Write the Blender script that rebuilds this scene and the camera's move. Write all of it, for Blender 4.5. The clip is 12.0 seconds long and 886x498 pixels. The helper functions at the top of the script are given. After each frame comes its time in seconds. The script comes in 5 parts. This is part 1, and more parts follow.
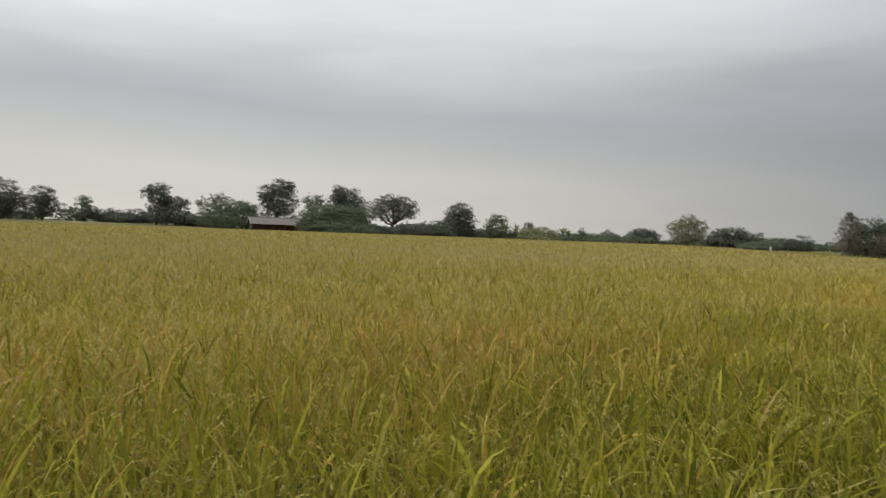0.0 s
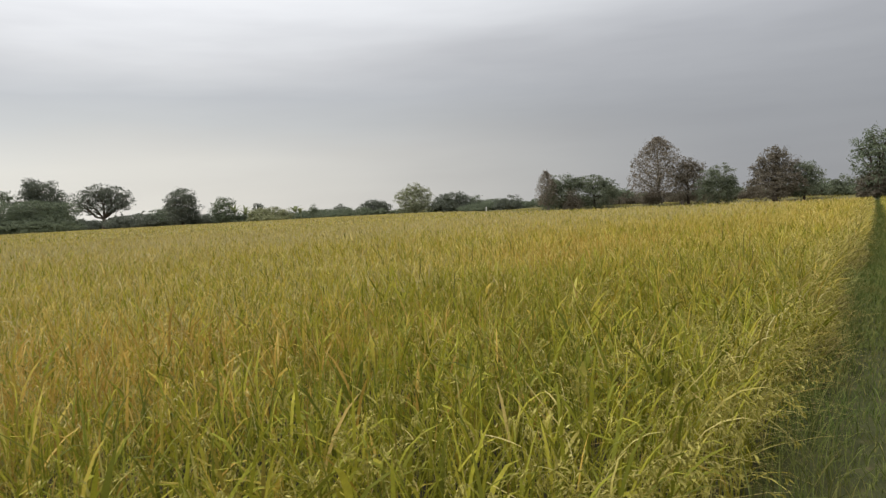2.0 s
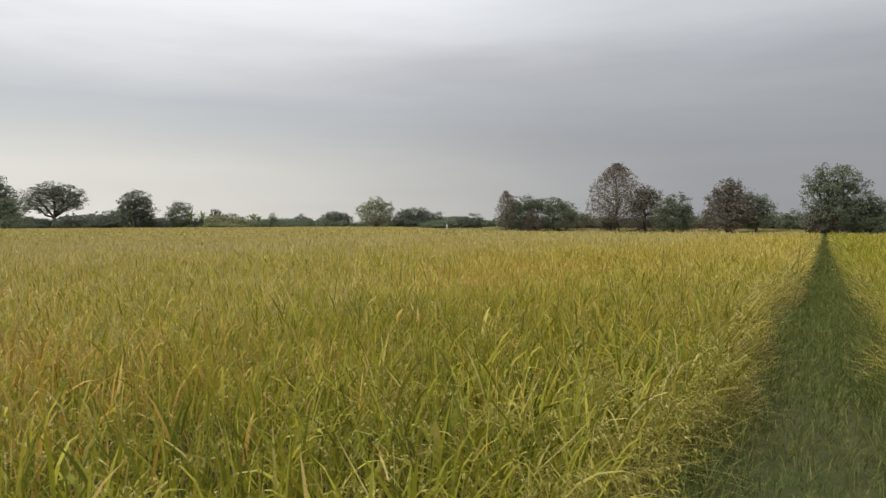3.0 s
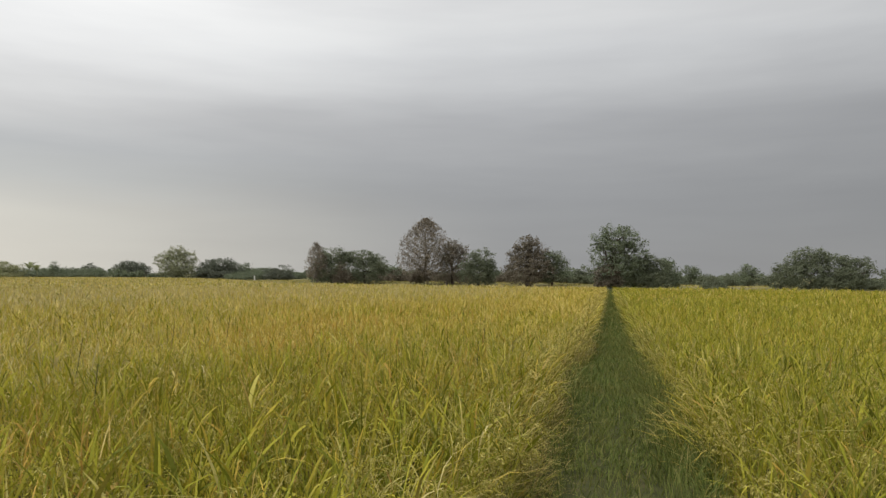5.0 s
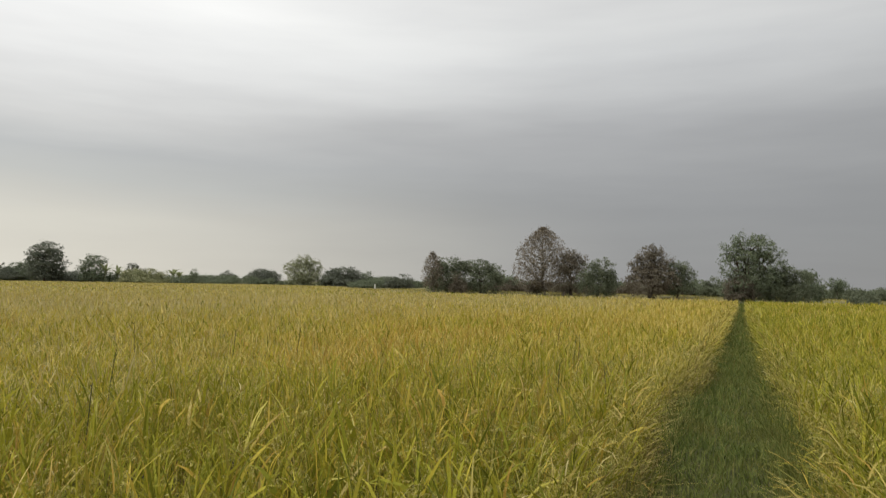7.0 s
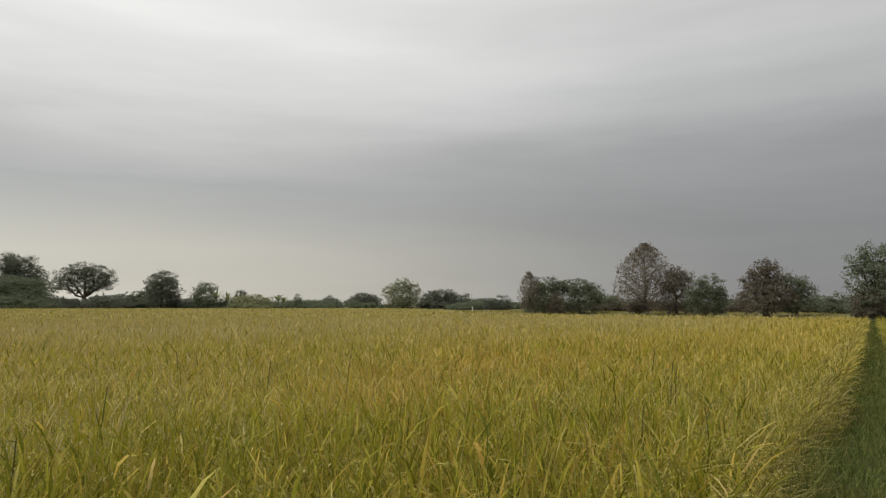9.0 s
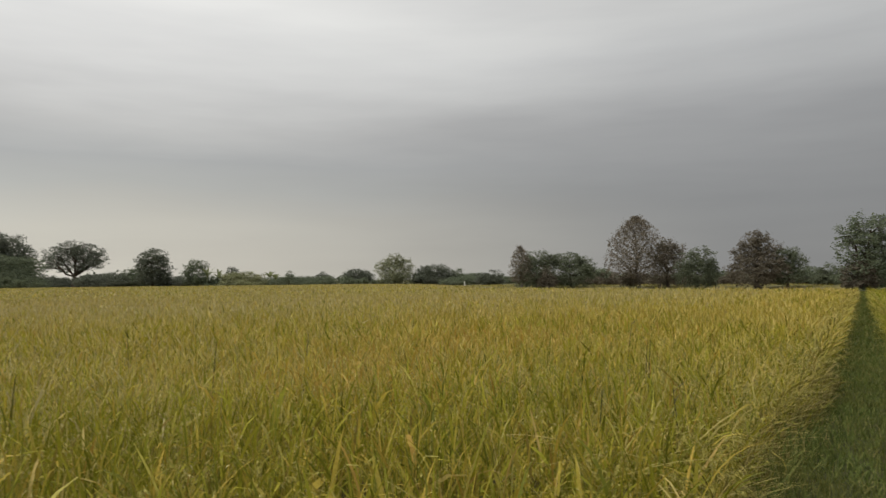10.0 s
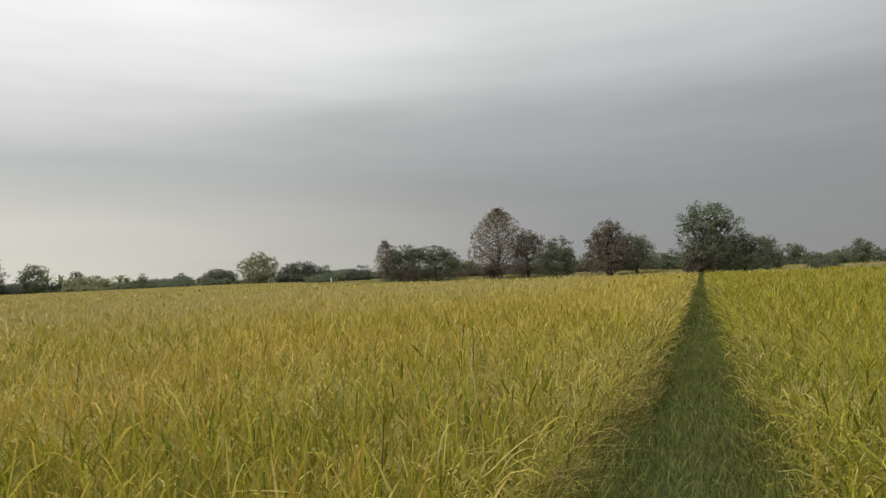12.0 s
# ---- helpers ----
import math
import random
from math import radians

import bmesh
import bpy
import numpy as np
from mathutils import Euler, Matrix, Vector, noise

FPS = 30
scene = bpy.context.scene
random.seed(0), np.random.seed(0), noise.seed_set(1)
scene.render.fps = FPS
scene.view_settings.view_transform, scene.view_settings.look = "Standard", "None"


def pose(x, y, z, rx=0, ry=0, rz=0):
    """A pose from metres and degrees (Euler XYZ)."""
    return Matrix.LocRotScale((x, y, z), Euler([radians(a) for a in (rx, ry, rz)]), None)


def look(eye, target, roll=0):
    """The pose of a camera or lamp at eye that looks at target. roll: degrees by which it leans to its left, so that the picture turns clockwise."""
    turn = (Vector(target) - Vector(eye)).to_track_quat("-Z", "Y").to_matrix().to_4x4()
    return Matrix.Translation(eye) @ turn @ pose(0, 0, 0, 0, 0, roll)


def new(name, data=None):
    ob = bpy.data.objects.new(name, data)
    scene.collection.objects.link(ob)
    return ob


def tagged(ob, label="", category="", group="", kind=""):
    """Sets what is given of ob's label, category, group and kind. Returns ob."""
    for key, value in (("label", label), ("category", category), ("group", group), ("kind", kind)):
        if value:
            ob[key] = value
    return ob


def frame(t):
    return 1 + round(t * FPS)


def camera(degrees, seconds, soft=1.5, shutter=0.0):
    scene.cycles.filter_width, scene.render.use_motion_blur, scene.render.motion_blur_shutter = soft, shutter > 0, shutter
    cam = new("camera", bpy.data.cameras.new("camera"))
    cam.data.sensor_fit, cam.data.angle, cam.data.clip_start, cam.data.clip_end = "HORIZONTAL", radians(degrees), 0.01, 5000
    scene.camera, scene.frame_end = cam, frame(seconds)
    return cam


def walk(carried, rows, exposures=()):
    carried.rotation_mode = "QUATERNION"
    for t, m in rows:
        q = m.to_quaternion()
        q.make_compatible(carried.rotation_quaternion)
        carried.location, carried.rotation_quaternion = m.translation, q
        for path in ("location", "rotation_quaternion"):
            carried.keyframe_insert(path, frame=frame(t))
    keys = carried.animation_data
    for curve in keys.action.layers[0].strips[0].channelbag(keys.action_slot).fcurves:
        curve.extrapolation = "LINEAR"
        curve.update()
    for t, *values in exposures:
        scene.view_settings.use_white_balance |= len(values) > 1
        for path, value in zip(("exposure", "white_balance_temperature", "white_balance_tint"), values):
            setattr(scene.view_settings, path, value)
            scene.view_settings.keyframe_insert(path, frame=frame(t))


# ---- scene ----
cam = camera(64.6, 12.0, soft=1.25, shutter=0.1)

# camera rows: seconds, x, y, z, yaw, pitch, roll (degrees)
PATH = [
    (0.00, -0.08, -0.00, 1.50, 52.78, -1.35, -2.09),
    (0.20, -0.08, 0.19, 1.50, 47.89, -3.64, -0.12),
    (0.40, -0.09, 0.38, 1.50, 45.85, -4.89, 1.19),
    (0.50, -0.08, 0.48, 1.49, 45.69, -4.65, 1.47),
    (0.70, -0.08, 0.67, 1.49, 46.49, -3.42, 0.49),
    (1.00, -0.07, 0.95, 1.49, 44.01, -4.29, -0.84),
    (1.20, -0.10, 1.15, 1.49, 43.57, -4.83, -0.05),
    (1.50, -0.15, 1.44, 1.49, 38.27, -4.00, 0.57),
    (1.80, -0.17, 1.73, 1.48, 33.69, -3.47, 1.58),
    (2.00, -0.19, 1.91, 1.48, 31.51, -3.39, 2.94),
    (2.20, -0.16, 2.10, 1.48, 29.85, -3.66, 3.61),
    (2.50, -0.16, 2.37, 1.48, 29.87, -1.83, 1.81),
    (2.80, -0.05, 2.62, 1.49, 30.03, -0.74, -0.83),
    (3.00, 0.01, 2.77, 1.51, 28.53, -2.18, 0.20),
    (3.20, 0.06, 2.89, 1.52, 26.13, -2.54, -0.08),
    (4.80, 0.04, 3.59, 1.52, 15.26, 2.40, 3.29),
    (5.00, -0.02, 3.69, 1.51, 13.33, 2.14, -0.40),
    (5.20, -0.05, 3.80, 1.51, 11.40, 2.05, -1.17),
    (5.50, -0.07, 3.98, 1.50, 12.31, 6.39, -3.33),
    (5.80, -0.04, 4.19, 1.50, 13.79, 3.09, -1.38),
    (6.00, -0.01, 4.34, 1.50, 17.85, 3.36, 0.14),
    (6.20, 0.04, 4.49, 1.49, 20.95, 3.42, -1.67),
    (6.50, 0.15, 4.74, 1.49, 20.62, 0.39, -0.95),
    (6.80, 0.13, 5.00, 1.49, 23.06, 0.47, 0.05),
    (7.00, 0.16, 5.18, 1.51, 23.17, 2.83, -1.03),
    (7.20, 0.13, 5.36, 1.51, 28.06, 5.84, -3.47),
    (7.50, 0.10, 5.62, 1.51, 31.16, 3.69, -1.06),
    (7.70, 0.06, 5.79, 1.51, 31.42, 4.28, -2.85),
    (9.30, -0.03, 7.05, 1.50, 32.28, 4.79, 1.09),
    (9.50, -0.02, 7.20, 1.50, 35.81, 6.78, -0.72),
    (9.70, -0.02, 7.36, 1.50, 35.76, 4.68, -0.59),
    (10.00, 0.02, 7.58, 1.50, 30.86, 2.48, 0.53),
    (10.20, 0.05, 7.73, 1.50, 27.68, 2.35, -1.03),
    (10.50, 0.03, 7.94, 1.50, 28.04, 5.48, -0.71),
    (10.80, 0.09, 8.14, 1.50, 28.66, 2.82, 2.23),
    (11.00, 0.11, 8.26, 1.50, 29.15, 3.81, 1.85),
    (11.20, 0.14, 8.38, 1.50, 31.48, 4.23, 0.05),
    (11.50, 0.17, 8.56, 1.50, 28.47, 2.22, 0.75),
    (11.80, 0.18, 8.74, 1.50, 23.15, 0.93, 2.28),
    (12.00, 0.17, 8.87, 1.50, 20.32, 1.80, 2.50),
]
EXPOSURES = [(0.0, 0.02, 6350, 10), (0.5, 0.32, 6350, 10), (1.0, 0.34, 6350, 10), (3.2, 0.31, 6350, 10), (4.8, 0.24, 6530, 9), (6.8, 0.24, 6600, 8),
             (7.6, 0.02, 6620, 8), (9.3, -0.06, 6650, 8), (9.6, -0.07, 6650, 8), (10.0, -0.10, 6650, 8), (10.5, -0.05, 6650, 8), (11.0, -0.02, 6640, 8), (11.5, 0.01, 6600, 8), (12.0, 0.18, 6590, 8)]
walk(cam, [(t, pose(x, y, z, 90 + pitch, roll, yaw)) for t, x, y, z, yaw, pitch, roll in PATH], EXPOSURES)

# ---------------------------------------------------------------- light
SUN_AZ, SUN_EL = 128.0, 55.0   # degrees; azimuth counted to the left of the path


def nodes_of(tree):
    tree.nodes.clear()

    def add(kind, **values):
        node = tree.nodes.new(kind)
        for key, value in values.items():
            node.inputs[key].default_value = value
        return node
    return add, tree.links.new


def ramp(node, stops, mode="LINEAR"):
    r = node.color_ramp
    r.interpolation = mode
    while len(r.elements) > 1:
        r.elements.remove(r.elements[-1])
    r.elements[0].position = stops[0][0]
    r.elements[0].color = (*stops[0][1], 1)
    for at, colour in stops[1:]:
        r.elements.new(at).color = (*colour, 1)


def maths(add, link, op, a, b=None, clamp=False):
    n = add("ShaderNodeMath")
    n.operation, n.use_clamp = op, clamp
    for i, v in enumerate((a, b)):
        if v is None:
            continue
        if isinstance(v, (int, float)):
            n.inputs[i].default_value = v
        else:
            link(v, n.inputs[i])
    return n.outputs[0]


def mix(add, link, factor, a, b, blend="MIX"):
    n = add("ShaderNodeMix")
    n.data_type, n.blend_type = "RGBA", blend
    for i, v in ((0, factor), (6, a), (7, b)):
        if isinstance(v, (int, float)):
            n.inputs[i].default_value = v
        elif isinstance(v, tuple):
            n.inputs[i].default_value = (*v, 1)
        else:
            link(v, n.inputs[i])
    return n.outputs[2]


def grey(v, r=1.0, g=1.0, b=1.0):
    return (v * r, v * g, v * b)


# an overcast sky: stratus, thin and warm low in the west, heavy and slate-grey along the path
world = bpy.data.worlds.new("sky")
scene.world = world
world.use_nodes = True
add, link = nodes_of(world.node_tree)
coord = add("ShaderNodeTexCoord")
stretch = add("ShaderNodeMapping")
stretch.inputs["Scale"].default_value = (1.0, 1.0, 4.0)
link(coord.outputs["Generated"], stretch.inputs["Vector"])
big = add("ShaderNodeTexNoise", Scale=1.6, Detail=2.5, Roughness=0.45)
link(stretch.outputs[0], big.inputs["Vector"])
fine = add("ShaderNodeTexNoise", Scale=2.2, Detail=4.0, Roughness=0.55)
streak = add("ShaderNodeMapping")
streak.inputs["Scale"].default_value, streak.inputs["Rotation"].default_value = (1.0, 1.0, 7.0), (0.06, 0.04, 0.0)
link(coord.outputs["Generated"], streak.inputs["Vector"])
link(streak.outputs[0], fine.inputs["Vector"])
xyz = add("ShaderNodeSeparateXYZ")
link(coord.outputs["Generated"], xyz.inputs[0])
wobble = maths(add, link, "MULTIPLY", maths(add, link, "SUBTRACT", big.outputs[0], 0.5), 0.08)
wisps = maths(add, link, "MULTIPLY", maths(add, link, "SUBTRACT", fine.outputs[0], 0.5), 0.045)
height = maths(add, link, "ADD", xyz.outputs[2], maths(add, link, "ADD", wobble, wisps), clamp=True)
west = add("ShaderNodeValToRGB")
ramp(west, [(0.0, grey(0.68, 1.0, 0.95, 0.84)), (0.08, grey(0.64, 1.0, 0.965, 0.87)), (0.125, grey(0.54, 0.99, 1.0, 0.97)),
            (0.165, grey(0.49, 0.98, 1.0, 1.01)), (0.21, grey(0.60)), (0.27, grey(0.83)), (0.36, grey(0.95)), (0.5, grey(1.01)), (1.0, grey(1.04))])
link(height, west.inputs[0])
ahead = add("ShaderNodeValToRGB")
ramp(ahead, [(0.0, grey(0.275, 0.985, 0.995, 1.01)), (0.12, grey(0.275, 0.98, 0.995, 1.03)), (0.22, grey(0.36, 0.98, 0.995, 1.03)),
             (0.31, grey(0.55, 0.985, 1.0, 1.025)), (0.42, grey(0.71)), (0.55, grey(0.83)), (1.0, grey(0.90))])
link(height, ahead.inputs[0])
side = add("ShaderNodeMapRange")
side.interpolation_type = "SMOOTHSTEP"
side.inputs["From Min"].default_value, side.inputs["From Max"].default_value = 0.08, 1.0
link(maths(add, link, "ADD", maths(add, link, "MULTIPLY", xyz.outputs[0], -1.0), wobble), side.inputs["Value"])
cloud = mix(add, link, side.outputs[0], ahead.outputs[0], west.outputs[0])
grain = add("ShaderNodeValToRGB")
ramp(grain, [(0.3, grey(0.95, 1, 1, 1.01)), (0.7, grey(1.05))])
link(fine.outputs[0], grain.inputs[0])
cloud = mix(add, link, 1.0, cloud, grain.outputs[0], "MULTIPLY")
# heavier cloud to the east of the path
east = add("ShaderNodeMapRange")
east.interpolation_type = "SMOOTHSTEP"
east.inputs["From Min"].default_value, east.inputs["From Max"].default_value = -0.15, 0.5
east.inputs["To Min"].default_value, east.inputs["To Max"].default_value = 1.0, 0.84
link(xyz.outputs[0], east.inputs["Value"])
cloud = mix(add, link, 1.0, cloud, east.outputs[0], "MULTIPLY")
# brighter sky added out of view behind the walker, lighting the trees' near sides
back_fill = add("ShaderNodeMapRange")
back_fill.interpolation_type = "SMOOTHSTEP"
back_fill.inputs["From Min"].default_value, back_fill.inputs["From Max"].default_value = 0.0, 0.9
back_fill.inputs["To Min"].default_value, back_fill.inputs["To Max"].default_value = 1.0, 1.35
link(maths(add, link, "MULTIPLY", xyz.outputs[1], -1.0), back_fill.inputs["Value"])
cloud = mix(add, link, 1.0, cloud, back_fill.outputs[0], "MULTIPLY")
nishita = add("ShaderNodeTexSky")
nishita.sky_type, nishita.sun_disc = "NISHITA", False
nishita.sun_elevation, nishita.sun_rotation = radians(SUN_EL), radians(-SUN_AZ)
clouds_out, clear_out, both = add("ShaderNodeBackground", Strength=1.0), add("ShaderNodeBackground", Strength=0.05), add("ShaderNodeMixShader")
link(cloud, clouds_out.inputs["Color"])
link(nishita.outputs[0], clear_out.inputs["Color"])
both.inputs[0].default_value = 0.04
link(clouds_out.outputs[0], both.inputs[1])
link(clear_out.outputs[0], both.inputs[2])
link(both.outputs[0], add("ShaderNodeOutputWorld").inputs[0])

sun = new("sun", bpy.data.lights.new("sun", "SUN"))
sun.data.energy, sun.data.angle, sun.data.color = 1.5, radians(18), (1.0, 0.96, 0.88)
sun.matrix_world = look((-60, -30, 90), (-60 + math.sin(radians(SUN_AZ)), -30 - math.cos(radians(SUN_AZ)), 90 - math.tan(radians(SUN_EL))))


# ---------------------------------------------------------------- materials
def material(name):
    m = bpy.data.materials.new(name)
    m.use_nodes = True
    add, link = nodes_of(m.node_tree)
    return m, add, link


def foliage(name, stops, patch=(), patch_scale=0.08, through_light=0.3, rough=0.55, patch_low=0.4, patch_high=0.65, patch_amount=0.7, gloss=0.2):
    """Leaf material: a colour for each leaf at random, shifted by broad patches, with some light shining through."""
    m, add, link = material(name)
    geo = add("ShaderNodeNewGeometry")
    pick = add("ShaderNodeValToRGB")
    ramp(pick, stops)
    link(geo.outputs["Random Per Island"], pick.inputs[0])
    colour = pick.outputs[0]
    if patch:
        noise_ = add("ShaderNodeTexNoise", Scale=patch_scale, Detail=4.0, Roughness=0.6)
        link(geo.outputs["Position"], noise_.inputs["Vector"])
        spread = add("ShaderNodeMapRange")
        spread.inputs["From Min"].default_value, spread.inputs["From Max"].default_value = patch_low, patch_high
        spread.inputs["To Max"].default_value = patch_amount
        link(noise_.outputs[0], spread.inputs["Value"])
        colour = mix(add, link, spread.outputs[0], colour, mix(add, link, 0.45, patch, colour))
    spots = add("ShaderNodeTexNoise", Scale=60.0, Detail=2.0)
    link(geo.outputs["Position"], spots.inputs["Vector"])
    shade = add("ShaderNodeMapRange")
    shade.inputs["To Min"].default_value, shade.inputs["To Max"].default_value = 0.75, 1.25
    link(spots.outputs[0], shade.inputs["Value"])
    colour = mix(add, link, 1.0, colour, shade.outputs[0], "MULTIPLY")
    face = add("ShaderNodeBsdfPrincipled", Roughness=rough)
    face.inputs["Specular IOR Level"].default_value = gloss
    link(colour, face.inputs["Base Color"])
    back = add("ShaderNodeBsdfTranslucent")
    link(colour, back.inputs["Color"])
    blend = add("ShaderNodeMixShader")
    blend.inputs[0].default_value = through_light
    link(face.outputs[0], blend.inputs[1])
    link(back.outputs[0], blend.inputs[2])
    link(blend.outputs[0], add("ShaderNodeOutputMaterial").inputs[0])
    return m


def surface(name, a, b, scale, rough=0.85, bump=0.4, bump_scale=30.0, metal=0.0, stretch_by=(1, 1, 1), third=None):
    m, add, link = material(name)
    coord = add("ShaderNodeTexCoord")
    place = add("ShaderNodeMapping")
    place.inputs["Scale"].default_value = stretch_by
    link(coord.outputs["Object"], place.inputs["Vector"])
    broad = add("ShaderNodeTexNoise", Scale=scale, Detail=6.0, Roughness=0.6)
    link(place.outputs[0], broad.inputs["Vector"])
    pick = add("ShaderNodeValToRGB")
    ramp(pick, [(0.32, a), (0.68, b)] if third is None else [(0.3, a), (0.5, b), (0.68, third)])
    link(broad.outputs[0], pick.inputs[0])
    fine_ = add("ShaderNodeTexNoise", Scale=bump_scale, Detail=5.0)
    link(place.outputs[0], fine_.inputs["Vector"])
    rub = add("ShaderNodeMapRange")
    rub.inputs["To Min"].default_value, rub.inputs["To Max"].default_value = 0.75, 1.25
    link(fine_.outputs[0], rub.inputs["Value"])
    colour = mix(add, link, 1.0, pick.outputs[0], rub.outputs[0], "MULTIPLY")
    relief = add("ShaderNodeBump", Strength=bump, Distance=0.03)
    link(fine_.outputs[0], relief.inputs["Height"])
    body = add("ShaderNodeBsdfPrincipled", Roughness=rough, Metallic=metal)
    body.inputs["Specular IOR Level"].default_value = 0.05 if rough > 0.8 else 0.4
    link(colour, body.inputs["Base Color"])
    link(relief.outputs[0], body.inputs["Normal"])
    link(body.outputs[0], add("ShaderNodeOutputMaterial").inputs[0])
    return m


OCHRE = (0.30, 0.18, 0.035)
rice_mat = foliage("rice_leaf", [(0.0, (0.161, 0.138, 0.025)), (0.12, (0.226, 0.21, 0.03)), (0.32, (0.306, 0.276, 0.031)), (0.55, (0.424, 0.359, 0.04)), (0.74, (0.49, 0.389, 0.05)), (0.88, (0.528, 0.379, 0.058)), (0.94, (0.355, 0.221, 0.045)), (1.0, (0.645, 0.541, 0.202))],
                   patch=(0.581, 0.38, 0.123), patch_scale=0.13, patch_amount=0.9, through_light=0.25, gloss=0.1)
rice_green_mat = foliage("rice_leaf_green", [(0.0, (0.097, 0.113, 0.016)), (0.22, (0.162, 0.178, 0.021)), (0.48, (0.259, 0.265, 0.028)), (0.72, (0.367, 0.351, 0.037)), (0.93, (0.464, 0.41, 0.054)), (1.0, (0.594, 0.518, 0.184))],
                         patch=(0.335, 0.302, 0.032), patch_scale=0.3, through_light=0.28, gloss=0.1)
panicle_mat = foliage("rice_grain", [(0.0, (0.26, 0.22, 0.045)), (0.5, (0.40, 0.335, 0.085)), (0.85, (0.50, 0.42, 0.14)), (1.0, (0.62, 0.54, 0.26))],
                      patch=(0.34, 0.23, 0.05), patch_scale=0.13, patch_amount=0.45, through_light=0.15, gloss=0.2)
# Ripe straw gold, also paled to put distance haze into the far ears.
ripe_hazed_mat = foliage("rice_grain_ripe_hazed", [(0.0, (0.403, 0.323, 0.061)), (0.6, (0.562, 0.445, 0.111)), (1.0, (0.657, 0.535, 0.201))],
                   patch=(0.594, 0.403, 0.138), patch_scale=0.10, patch_amount=0.6, through_light=0.15, gloss=0.1)
grain_mat = foliage("rice_single_grain", [(0.0, (0.20, 0.18, 0.028)), (0.5, (0.32, 0.28, 0.048)), (0.88, (0.43, 0.37, 0.085)), (1.0, (0.55, 0.48, 0.16))], through_light=0.1, gloss=0.3)
# Paler tan puts the haze over the far rice into leaf colour.
haze_tan_mat = foliage("rice_haze_tan", [(0.0, (0.37, 0.31, 0.128)), (0.4, (0.437, 0.37, 0.162)), (0.75, (0.494, 0.42, 0.199)), (1.0, (0.551, 0.48, 0.257))],
                  patch=(0.475, 0.37, 0.171), patch_scale=0.06, patch_amount=0.6, through_light=0.2, gloss=0.1)
amber_mat = foliage("rice_amber", [(0.0, (0.30, 0.19, 0.04)), (0.4, (0.45, 0.30, 0.055)), (0.8, (0.55, 0.37, 0.075)), (1.0, (0.62, 0.47, 0.15))],
                    patch=(0.56, 0.34, 0.10), patch_scale=0.4, patch_amount=0.6, through_light=0.22, gloss=0.1)
straw_mat = foliage("rice_straw", [(0.0, (0.17, 0.17, 0.03)), (0.4, (0.32, 0.28, 0.07)), (0.75, (0.42, 0.35, 0.10)), (0.9, (0.50, 0.41, 0.14)), (1.0, OCHRE)], through_light=0.25)
# Stem brown kept dim to hold the shade under the rice's edge.
stem_mat = foliage("rice_stem", [(0.0, (0.12, 0.10, 0.032)), (0.5, (0.21, 0.172, 0.053)), (0.8, (0.32, 0.26, 0.085)), (1.0, (0.48, 0.39, 0.14))], through_light=0.15, gloss=0.1)
grass_mat = foliage("path_grass", [(0.0, (0.062, 0.091, 0.023)), (0.5, (0.12, 0.16, 0.038)), (0.84, (0.195, 0.225, 0.062)), (0.97, (0.26, 0.245, 0.08)), (1.0, (0.36, 0.31, 0.12))],
                    patch=(0.17, 0.14, 0.04), patch_scale=1.2, through_light=0.25, gloss=0.08)
weed_mat = foliage("weed", [(0.0, (0.07, 0.09, 0.03)), (1.0, (0.14, 0.12, 0.05))], through_light=0.2)
# Canopy tones darkened to carry the shade between its leaves.
canopy_mat = surface("rice_canopy", (0.125, 0.115, 0.031), (0.205, 0.18, 0.053), 1.6, 0.95, 1.0, 9.0, third=(0.285, 0.235, 0.08))
# Dark and middle leaf colours paled and greyed to hold the haze over distance.
leaf_dark_hazed = foliage("leaf_dark_hazed", [(0.0, (0.122, 0.133, 0.103)), (0.6, (0.148, 0.163, 0.122)), (1.0, (0.185, 0.199, 0.149))], through_light=0.4, rough=0.6, gloss=0.15)
# The same dark foliage for nearer trees, less bluish haze in its colour.
leaf_dark_near = foliage("leaf_dark_near", [(0.0, (0.138, 0.155, 0.103)), (0.6, (0.167, 0.186, 0.122)), (1.0, (0.203, 0.224, 0.144))], through_light=0.48, rough=0.7, gloss=0.08)
leaf_mid_hazed = foliage("leaf_mid_hazed", [(0.0, (0.13, 0.154, 0.101)), (0.6, (0.165, 0.194, 0.121)), (1.0, (0.205, 0.235, 0.146))], through_light=0.4, rough=0.6, gloss=0.15)
leaf_pale = foliage("leaf_pale", [(0.0, (0.19, 0.20, 0.125)), (0.6, (0.28, 0.29, 0.175)), (1.0, (0.36, 0.37, 0.225))], through_light=0.4, gloss=0.2)
leaf_brown = foliage("leaf_brown", [(0.0, (0.13, 0.108, 0.082)), (0.6, (0.20, 0.165, 0.122)), (1.0, (0.28, 0.235, 0.17))], through_light=0.25, gloss=0.3)
leaf_rust = foliage("leaf_rust", [(0.0, (0.15, 0.13, 0.099)), (0.6, (0.18, 0.154, 0.115)), (1.0, (0.22, 0.189, 0.138))], through_light=0.48, rough=0.7, gloss=0.08)
leaf_creeper = foliage("leaf_creeper", [(0.0, (0.17, 0.185, 0.09)), (0.6, (0.27, 0.28, 0.14)), (1.0, (0.40, 0.39, 0.22))], through_light=0.35, gloss=0.3)
leaf_banana = foliage("leaf_banana", [(0.0, (0.16, 0.185, 0.09)), (0.7, (0.24, 0.265, 0.13)), (1.0, (0.32, 0.33, 0.18))], through_light=0.4)
